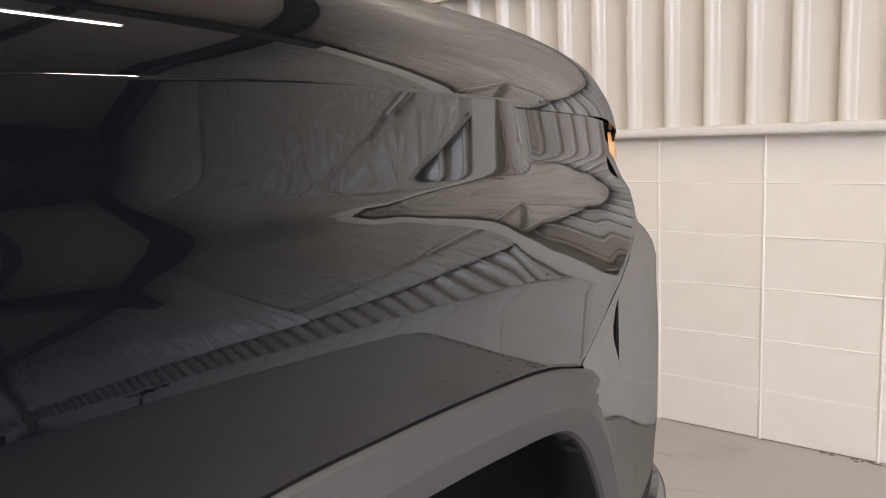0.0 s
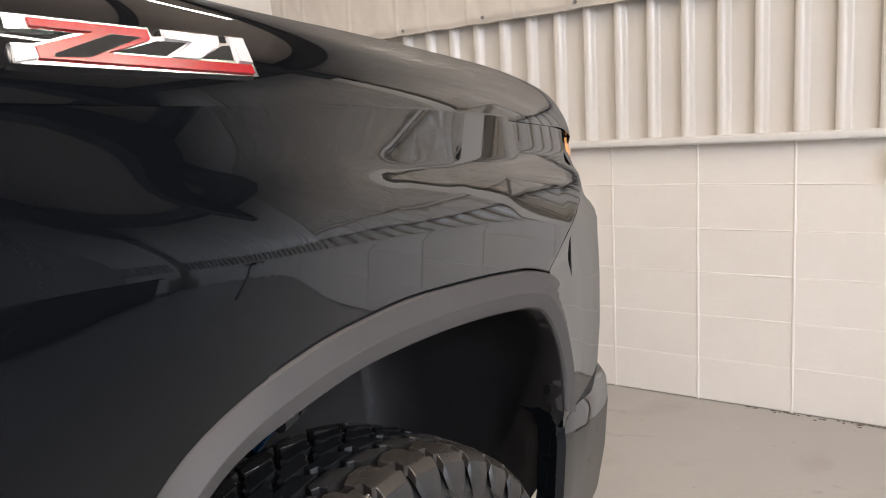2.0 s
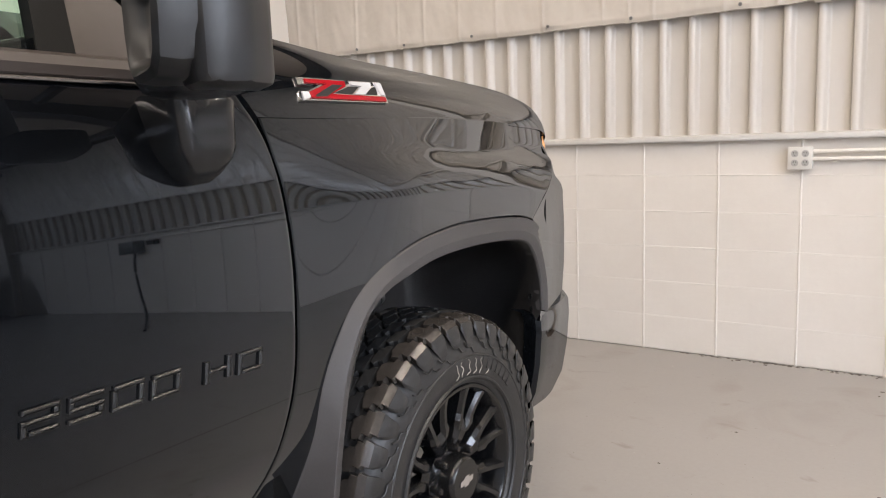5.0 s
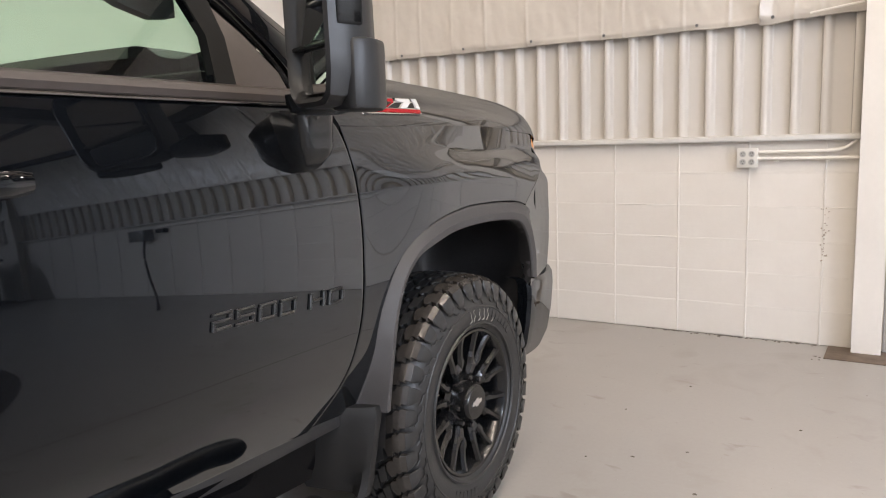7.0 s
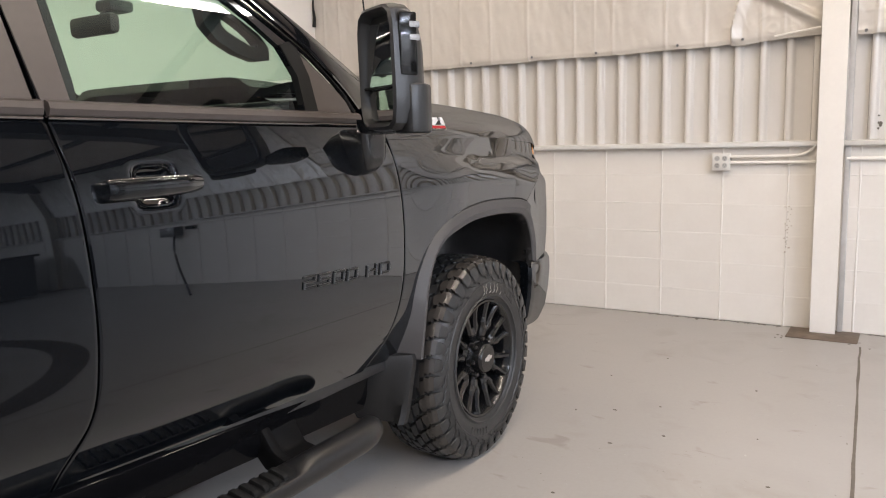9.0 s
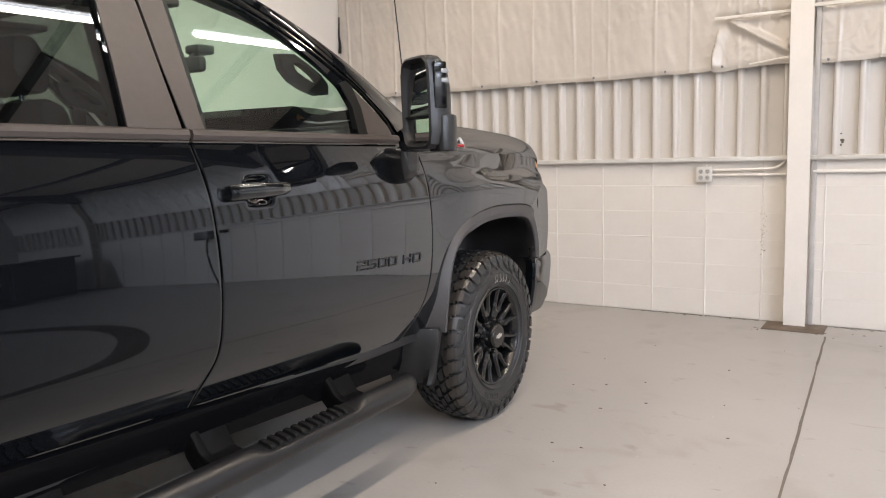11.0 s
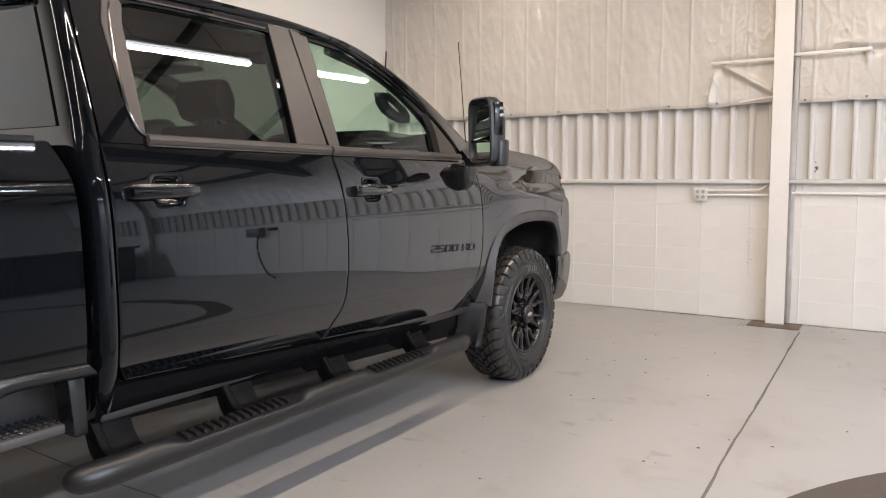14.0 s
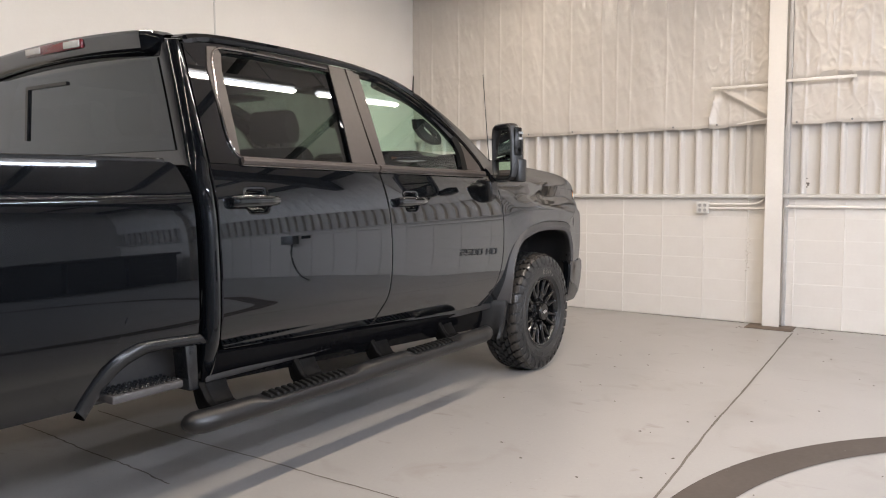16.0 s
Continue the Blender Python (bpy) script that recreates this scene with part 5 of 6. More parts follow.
def cab():
    n = 70
    D, R = smooth_line(A_DOOR, n), smooth_line(A_ROOF, n)
    edges = {}
    for s in (1, -1):
        rows = []
        for k in range(n + 1):
            d, r = D[k], R[k]
            rx = roof_x(k / n)
            p0 = Vector((s * (upper(*d) - 0.03), d[0], d[1]))
            p1 = Vector((s * upper(*d), d[0], d[1]))
            p3 = Vector((s * rx, r[0], r[1]))
            mid = (p1 + p3) / 2 + Vector((s * 0.025, 0.0, 0.016))
            q1 = p1 * 0.75 + p3 * 0.25 + Vector((s * 0.019, 0, 0.009))
            q3 = p1 * 0.25 + p3 * 0.75 + Vector((s * 0.014, 0, 0.012))
            rows.append([p0, p1, q1, mid, q3, p3])
        edges[s] = [r[-1] for r in rows]
        part("roof_rail", Mesh().grid(rows), PAINT, truck, "black pillar and roof side rail")
    # roof and windscreen between the two rails
    k0 = 40
    rows = []
    for k in range(k0, n + 1):
        a, b = edges[1][k], edges[-1][k]
        row = []
        for i in range(25):
            u = i / 24
            p = a * (1 - u) + b * u
            h = 1 - (2 * u - 1) ** 2
            row.append(Vector((p.x, p.y + 0.10 * h * ease((k0 + 6 - k) / 6.0), p.z + 0.035 * h ** 0.8)))
        rows.append(row)
    part("roof", Mesh().grid(rows), PAINT, truck, "gloss black cab roof")
    rows2 = []
    for k in range(3, k0 + 1):
        a, b = edges[1][k], edges[-1][k]
        row = []
        for i in range(25):
            u = i / 24
            p = a * (1 - u) + b * u
            h = 1 - (2 * u - 1) ** 2
            row.append(Vector((p.x, p.y + 0.10 * h, p.z + 0.035 * h ** 0.8)))
        rows2.append(row)
    w = part("windscreen", Mesh().grid(rows2), GREEN, truck, "clear green-tinted windscreen")
    w.visible_shadow = False
    part("cowl", Mesh().box((-0.84, -0.62, 1.40), (0.84, -0.30, 1.435), 0.01), SATIN, truck)
    # cab corner and back panel
    for s in (1, -1):
        rows = []
        zs = np.linspace(0.47, 1.905, 40)
        for z in zs:
            w0 = lower(0, z) if z < 1.38 else upper(0, z)
            yb = -2.61 if z < 1.38 else -2.61 + (z - 1.38) * 0.07
            yd = -2.548 if z < 1.38 else -2.545 + (z - 1.38) * 0.04
            row = [(s * (w0 - 0.03), yd, z), (s * (w0 - 0.002), yd, z)]
            wide = 0.055 + 0.050 * ease((z - 1.34) / 0.12)
            for a in range(13):
                t = a / 12 * math.pi / 2
                row.append((s * (w0 - wide + wide * math.cos(t) ** 0.9), yd - 0.008 + (yb - yd + 0.008) * math.sin(t) ** 0.9, z))
            row.append((s * (w0 - 0.15), yb, z))
            rows.append(row)
        part("cab_corner", Mesh().grid(rows), PAINT, truck, "gloss black rear cab corner")
    Y = lambda z: -2.61 + max(0, z - 1.38) * 0.07
    m = Mesh()
    rows = []
    for z in np.linspace(0.47, 1.45, 8):
        w0 = (lower(0, z) if z < 1.38 else upper(0, z)) - 0.12
        rows.append([(x * w0, Y(z) + 0.004, z) for x in np.linspace(-1, 1, 13)])
    m.grid(rows)
    rows = []
    for z in np.linspace(1.83, 1.93, 4):
        w0 = upper(0, z) - 0.09
        rows.append([(x * w0, Y(z) + 0.004 + 0.02 * (z > 1.9), z) for x in np.linspace(-1, 1, 13)])
    m.grid(rows)
    part("back_panel", m, PAINT, truck)
    g = Mesh()
    rows = []
    for z in np.linspace(1.45, 1.838, 5):
        w0 = upper(0, z) - 0.100
        rows.append([(x * w0, Y(z) - 0.006, z) for x in np.linspace(-1, 1, 9)])
    g.grid(rows)
    rg = part("rear_window", g, REARGLASS, truck, "dark tinted sliding rear window", smooth=False)
    rg.visible_shadow = False
    for x0, x1, z0, z1 in ((-0.34, -0.318, 1.53, 1.79), (-0.318, 0.02, 1.775, 1.79)):
        part("slider_frame", Mesh().add([(x, Y(z) - o, z) for o in (0.007, 0.016) for x, z in ((x0, z0), (x1, z0), (x1, z1), (x0, z1))],
                        [(0, 1, 2, 3), (7, 6, 5, 4), (0, 1, 5, 4), (1, 2, 6, 5), (2, 3, 7, 6), (3, 0, 4, 7)]), SATIN, rg, smooth=False)
    # lip over the rear window with the high brake lamp
    lip = Mesh()
    rows = []
    for x in np.linspace(-0.715, 0.715, 61):
        k = ease((0.715 - abs(x)) / 0.075)
        top = 1.945 + 0.030 * (1 - (x / 0.72) ** 2) - 0.018 * ease((abs(x) - 0.64) / 0.075)
        rows.append([(x, -2.46, top - 0.008), (x, -2.50, top + 0.003), (x, -2.555, top + 0.001), (x, -2.57 - 0.045 * k, top - 0.004), (x, -2.57 - 0.060 * k, top - 0.011), (x, -2.57 - 0.066 * k, top - 0.021), (x, -2.57 - 0.065 * k, top - 0.034),
                     (x, -2.57 - 0.058 * k, top - 0.058 * k - 0.02), (x, -2.57 - 0.050 * k, top - 0.072 * k - 0.02), (x, -2.57 - 0.036 * k, top - 0.080 * k - 0.02), (x, -2.555, top - 0.11)])
    lip.grid(rows)
    part("roof_lip", lip, PAINT, truck, "black spoiler lip over the rear window")
    lamp = part("brake_lamp", Mesh().box((-0.235, -2.645, 1.912), (0.235, -2.60, 1.955), 0.008), REDLENS, truck, "high brake lamp with red middle")
    for x0, x1 in ((-0.225, -0.10), (0.10, 0.225)):
        part("cargo_lens", Mesh().box((x0, -2.651, 1.918), (x1, -2.64, 1.949), 0.003), LENS, lamp, "clear cargo lamp lens")
    # floor pan and inner shell
    part("floor_pan", Mesh().box((-0.93, -2.58, 0.50), (0.93, -0.30, 0.56), 0.01), LINER, truck)
    part("headliner", Mesh().box((-0.66, -2.5, 1.87), (0.66, -1.35, 1.89), 0.005), SEAT, truck, "dark fabric headliner")
    part("firewall", Mesh().box((-0.90, -0.42, 0.55), (0.90, -0.36, 1.40), 0.01), LINER, truck)
    for s in (1, -1):
        rows = []
        for y in np.linspace(-2.60, -0.40, 30):
            z1 = doorsill(y) - 0.006
            rows.append([(s * 0.90, y, z1 + 0.02), (s * (lower(y, z1) - 0.016), y, z1), (s * (lower(y, z1) - 0.004), y, z1 - 0.012), (s * (lower(y, z1) - 0.012), y, z1 - 0.085),
                         (s * (lower(y, z1) - 0.03), y, z1 - 0.135), (s * 0.86, y, z1 - 0.15)])
        part("rocker_panel", Mesh().grid(rows), ROCKER, truck, "gloss black rocker panel")


def interior():
    dash = Mesh().prism([(-0.62, 0.95), (-0.42, 0.95), (-0.34, 1.38), (-0.42, 1.425), (-0.60, 1.43), (-0.74, 1.36), (-0.76, 1.22), (-0.68, 1.05)], -0.82, 0.82, "x", 0.03)
    part("dashboard", dash, SEAT, truck, "black moulded dashboard")
    part("display", Mesh().box((-0.14, -0.785, 1.26), (0.14, -0.765, 1.40), 0.006), GLOSSTRIM, truck)
    wheel = Mesh()
    ring = [(-0.42 + 0.19 * math.cos(a), -0.98 + 0.19 * math.sin(a) * 0.42, 1.24 + 0.19 * math.sin(a) * 0.9) for a in np.linspace(0, 2 * math.pi, 33)]
    wheel.tube(ring, 0.016, 10, cap=False)
    wheel.tube([(-0.60, -0.98, 1.24), (-0.24, -0.98, 1.24)], 0.018, 8)
    wheel.tube([(-0.42, -0.98, 1.24), (-0.42, -0.75, 1.14)], 0.04, 10)
    part("steering_wheel", wheel, SEAT, truck, "black steering wheel")
    for x, y in ((0.42, -1.55), (-0.42, -1.55), (0.45, -2.36), (-0.45, -2.36), (0.0, -2.36)):
        w = 0.26 if abs(x) < 0.44 and y > -2 else 0.22
        seat = part("seat", Mesh().prism([(y + 0.35, 0.90), (y + 0.33, 0.99), (y - 0.1, 1.0), (y - 0.12, 0.86), (y + 0.3, 0.84)], x - w, x + w, "x", 0.03), SEAT, truck, "black leather seat")
        part("backrest", Mesh().prism([(y - 0.10, 0.95), (y - 0.02, 1.02), (y - 0.06, 1.30), (y - 0.11, 1.50), (y - 0.20, 1.515), (y - 0.22, 1.3), (y - 0.20, 0.95)], x - w, x + w, "x", 0.04), SEAT, seat)
        part("headrest", Mesh().prism([(y - 0.09, 1.53), (y - 0.08, 1.62), (y - 0.12, 1.70), (y - 0.19, 1.70), (y - 0.20, 1.60), (y - 0.17, 1.53)], x - 0.14, x + 0.14, "x", 0.025), SEAT, seat)
        part("posts", Mesh().tube([(x - 0.06, y - 0.14, 1.48), (x - 0.06, y - 0.14, 1.56)], 0.007, 8).tube([(x + 0.06, y - 0.14, 1.48), (x + 0.06, y - 0.14, 1.56)], 0.007, 8), CHROME, seat)
    part("console", Mesh().box((-0.13, -1.5, 0.56), (0.13, -0.78, 1.0), 0.03), SEAT, truck)
    for s in (1, -1):
        # grab handle: a flat loop on the pillar with a slot through it
        path = [(-0.85, 1.70), (-0.835, 1.645), (-0.79, 1.605), (-0.72, 1.575), (-0.64, 1.556), (-0.585, 1.562), (-0.585, 1.60), (-0.62, 1.635), (-0.70, 1.675), (-0.77, 1.705)]
        slot = [(-0.775, 1.672), (-0.773, 1.652), (-0.755, 1.637), (-0.71, 1.618), (-0.665, 1.602), (-0.637, 1.598), (-0.628, 1.607), (-0.65, 1.627), (-0.70, 1.655), (-0.748, 1.677)]
        k = len(path)
        m = Mesh()
        for x0, x1 in ((0.735, 0.70),):
            m.grid([[(s * x0, y, z) for y, z in slot], [(s * x0, y, z) for y, z in path], [(s * (x0 + x1) / 2, y * 1.008, z) for y, z in path], [(s * x1, y, z) for y, z in path], [(s * x1, y, z) for y, z in slot], [(s * x0, y, z) for y, z in slot]], closed=True)
        part("grab_handle", m, SEAT, truck, "dark pillar grab handle with a slot")
        zz = np.linspace(0.9, 1.87, 8)
        m = Mesh()
        m.grid([[(s * (upper(0, max(z, 1.38)) - o), yy, z) for yy, o in ((-1.36 - 0.02 * (z - 1.4), 0.03), (-1.40 - 0.02 * (z - 1.4), 0.075), (-1.62 + 0.02 * (z - 1.4), 0.075), (-1.69 + 0.03 * (z - 1.4), 0.03))] for z in zz])
        part("pillar_trim", m, SEAT, truck, "dark inner trim of the door pillar")
        part("pillar_trim", Mesh().tube(smooth_line([(s * 0.80, -0.42, 1.49), (s * 0.76, -0.66, 1.675), (s * 0.72, -0.90, 1.80), (s * 0.70, -1.2, 1.87)], 20), 0.024, 10), SEAT, truck)
    rv = part("rearview_mirror", Mesh().box((-0.12, -0.70, 1.695), (0.12, -0.655, 1.765), 0.018), SEAT, truck, "dark rear-view mirror under the windscreen")
    part("stem", Mesh().tube([(0, -0.66, 1.745), (0, -0.60, 1.80)], 0.016, 10).box((-0.045, -0.64, 1.785), (0.045, -0.54, 1.825), 0.012), SEAT, rv)
    for s in (1, -1):
        part("sun_visor", Mesh().box((s * 0.40 - 0.18, -1.36, 1.845), (s * 0.40 + 0.18, -1.16, 1.87), 0.008), SEAT, truck)


def tow_mirror(s):
    turn = Matrix.Translation((1.15, -0.67, 0)) @ Matrix.Rotation(radians(-27), 4, "Z") @ Matrix.Translation((-1.15, 0.67, 0))

    def placed(m, turned=True):
        m.v = [turn @ Vector(p) if turned else Vector(p) for p in m.v]
        m.v = [(s * p[0], p[1], p[2]) for p in m.v]
        return m
    # faceted foot on the door, tapering downwards
    foot = []
    for z, xo, ya, yb, p in ((1.340, 1.030, -0.505, -0.425, 4), (1.337, 1.048, -0.522, -0.413, 6), (1.328, 1.057, -0.530, -0.408, 7), (1.255, 1.056, -0.522, -0.410, 7), (1.236, 1.050, -0.514, -0.414, 6), (1.212, 1.030, -0.496, -0.425, 5), (1.200, 1.012, -0.484, -0.432, 4), (1.196, 0.985, -0.470, -0.440, 3)):
        ring_f = []
        for k in range(44):
            a = 2 * math.pi * k / 44
            c, sn = math.cos(a), math.sin(a)
            q = (abs(c) ** p + abs(sn) ** p) ** (-1 / p)
            ring_f.append((0.5 * (0.86 + xo) + 0.5 * (xo - 0.86) * q * c, 0.5 * (ya + yb) + 0.5 * (yb - ya) * q * sn, z))
        foot.append(ring_f)
    base = Mesh().grid(foot, closed=True).add(foot[0], [tuple(range(44))]).add(foot[-1], [tuple(range(44))])
    base.tube([(1.02, -0.475, 1.30), (1.035, -0.485, 1.345)], 0.030, 18)
    arm = part("tow_mirror", placed(base, False), SATIN, truck, "large black towing mirror on a stout arm", sharp=50)
    under = []
    for z, x0, x1, ya, yb in ((1.365, 1.10, 1.225, -0.645, -0.515), (1.345, 1.10, 1.218, -0.640, -0.517), (1.330, 1.102, 1.205, -0.630, -0.519), (1.324, 1.108, 1.180, -0.610, -0.526), (1.322, 1.12, 1.15, -0.58, -0.545)):
        row = []
        for k in range(36):
            a = 2 * math.pi * k / 36
            c, sn = math.cos(a), math.sin(a)
            q = (abs(c) ** 5 + abs(sn) ** 5) ** (-1 / 5)
            row.append((0.5 * (x0 + x1) + 0.5 * (x1 - x0) * q * c, 0.5 * (ya + yb) + 0.5 * (yb - ya) * q * sn, z))
        under.append(row)
    part("arm", placed(Mesh().grid(under, closed=True).add(under[-1], [tuple(range(36))]).add(under[0], [tuple(range(36))]), False), SATIN, arm)
    n = 32

    def ring(cx, cz, hw, hh, y, p=5.0, skew=-0.03):
        r = []
        for k in range(n):
            a = 2 * math.pi * k / n
            c, sn = math.cos(a), math.sin(a)
            q = (abs(c) ** p + abs(sn) ** p) ** (-1 / p)
            r.append((cx + hw * q * c + skew * hh * q * sn, y, cz + hh * q * sn))
        return r
    cx, cz, y = 1.256, 1.494, -0.67
    rows = [ring(cx, cz, 0.086, 0.140, y + 0.03, 6), ring(cx, cz, 0.091, 0.147, y + 0.004, 6), ring(cx, cz, 0.097, 0.153, y - 0.002, 6), ring(cx, cz, 0.104, 0.161, y + 0.004, 6), ring(cx, cz, 0.107, 0.164, y + 0.025, 6),
            ring(cx - 0.002, cz, 0.106, 0.163, y + 0.06, 5), ring(cx - 0.010, cz - 0.004, 0.098, 0.155, y + 0.09, 4.2), ring(cx - 0.022, cz - 0.010, 0.080, 0.13, y + 0.115, 3.4), ring(cx - 0.03, cz - 0.02, 0.045, 0.08, y + 0.128, 2.8)]
    m = Mesh().grid(rows, closed=True)
    m.add(rows[-1], [tuple(range(n))])
    m.add(rows[0], [tuple(range(n))])
    part("housing", placed(m), HOUSING, arm, "black mirror housing")
    cap = Mesh().prism([(1.28, -0.636), (1.362, -0.634), (1.371, -0.612), (1.363, -0.575), (1.325, -0.538), (1.24, -0.525)], 1.322, 1.452, "z", 0.012)
    part("outer_cap", placed(cap), HOUSING, arm)
    part("side_trim", placed(Mesh().box((1.352, -0.652, 1.47), (1.366, -0.60, 1.63), 0.006)), GLOSSTRIM, arm)
    r = [(p[0], p[1] + 0.10 * (p[2] - cz - 0.043), p[2]) for p in ring(cx, cz + 0.043, 0.083, 0.090, y + 0.022, 8)]
    part("mirror_pane", placed(Mesh().add(r, [tuple(range(n))])), MIRROR, arm, "upper mirror glass", smooth=False)
    r = ring(cx + 0.003, cz - 0.096, 0.082, 0.040, y + 0.022, 8)
    part("mirror_pane", placed(Mesh().add(r, [tuple(range(n))])), MIRROR, arm, "lower convex mirror glass", smooth=False)
    part("divider", placed(Mesh().box((cx - 0.086, y + 0.006, 1.441), (cx + 0.086, y + 0.026, 1.449), 0.002)), SATIN, arm)
    for z in (1.566, 1.598):
        part("lamp_lens", placed(Mesh().box((1.356, -0.625, z - 0.009), (1.367, -0.592, z + 0.009), 0.004)), LAMPLENS, arm, "small clear lamp lens")


def running_board(s):
    z, x, r = 0.392, 1.060, 0.047
    ys = [-2.775, -2.770, -2.757, -2.735, -2.70] + [-2.66 + 0.02 * k for k in range(103)] + [-0.58, -0.545, -0.523, -0.510, -0.505]
    pads = ((-1.44, -0.86), (-2.46, -1.76))

    def sunk(y):
        """How far the tube is pressed in for a tread pad at y, 0 to 1."""
        return max(ease((y - y0) / 0.10) * ease((y1 - y) / 0.10) for y0, y1 in pads)
    path, radii = [], []
    for y in ys:
        e = min(y + 2.775, -0.505 - y)
        path.append((s * (x - 0.030 * (1 - ease(e / 0.16)) ** 2), y, z))
        radii.append(r * math.sqrt(max(0.02, 1 - (1 - min(1.0, e / 0.065)) ** 2)))
    tube = Mesh().tube(path, radii, 40)
    # the tube is pressed flat where a pad lies on its inner shoulder
    for i, (px, py, pz) in enumerate(tube.v):
        f = sunk(py)
        if f > 0 and pz > z:
            over = (s * px - x) * 0.20 + (pz - z) * 0.98
            cut = max(0.0, over - 0.026) * f
            tube.v[i] = (px - s * cut * 0.20, py, pz - cut * 0.98)
    st = part("running_board", tube, STEPPAINT, truck, "black powder-coated tubular side step")
    for y0, y1 in pads:
        # tread insert on the pressed part: a dark wavy strip and a row of slanted teeth
        rows = []
        n = int((y1 - y0 - 0.10) / 0.006)
        for k in range(n + 1):
            y = y0 + 0.05 + (y1 - y0 - 0.10) * k / n
            f = ease(k / 9) * ease((n - k) / 9)
            wave = 0.004 * math.sin(k * 1.05) * f
            row = []
            for u, lift in ((-0.040, -0.014), (-0.035, 0.001), (-0.020, 0.0035), (0.012, 0.0035), (0.027 + wave, 0.001), (0.032 + wave, -0.008)):
                # along the pressed face, then out of it
                d = 0.026 + lift * (0.4 + 0.6 * f)
                row.append((s * (x + 0.20 * d + 0.98 * u), y, z + 0.98 * d - 0.20 * u))
            rows.append(row)
        pad = part("step_pad", Mesh().grid(rows), TRIMBLACK, st, "serrated black tread pad")
        t = Mesh()
        for i in range(int((y1 - y0 - 0.17) / 0.036)):
            y = y0 + 0.085 + 0.036 * i
            P = lambda u, d: (s * (x + 0.20 * d + 0.98 * u), z + 0.98 * d - 0.20 * u)
            t.prism([P(-0.036, 0.023), P(-0.034, 0.037), P(-0.026, 0.041), P(0.014, 0.041), P(0.025, 0.037), P(0.029, 0.023)], y, y + 0.018, "y", 0.003)
        part("teeth", t, TRIMBLACK, pad, "row of rounded grip teeth", kind="stuff")
    for y in (-0.84, -1.46, -2.01, -2.54):
        # curved black plate with a boxed arm in front of it
        m = Mesh().prism([(s * 0.86, 0.52), (s * 0.92, 0.51), (s * 0.945, 0.475), (s * 0.970, 0.440), (s * 1.000, 0.425), (s * 1.03, 0.42), (s * 1.03, 0.372), (s * 0.985, 0.366), (s * 0.935, 0.375), (s * 0.90, 0.41), (s * 0.88, 0.47)], y - 0.072, y - 0.035, "y", 0.010)
        br = part("bracket", m, BRACKET, st)
        part("arm", Mesh().prism([(s * 0.87, 0.52), (s * 0.915, 0.51), (s * 0.935, 0.46), (s * 0.965, 0.42), (s * 1.01, 0.412), (s * 1.01, 0.385), (s * 0.95, 0.385), (s * 0.895, 0.43)], y - 0.034, y + 0.075, "y", 0.008), BRACKET, br)


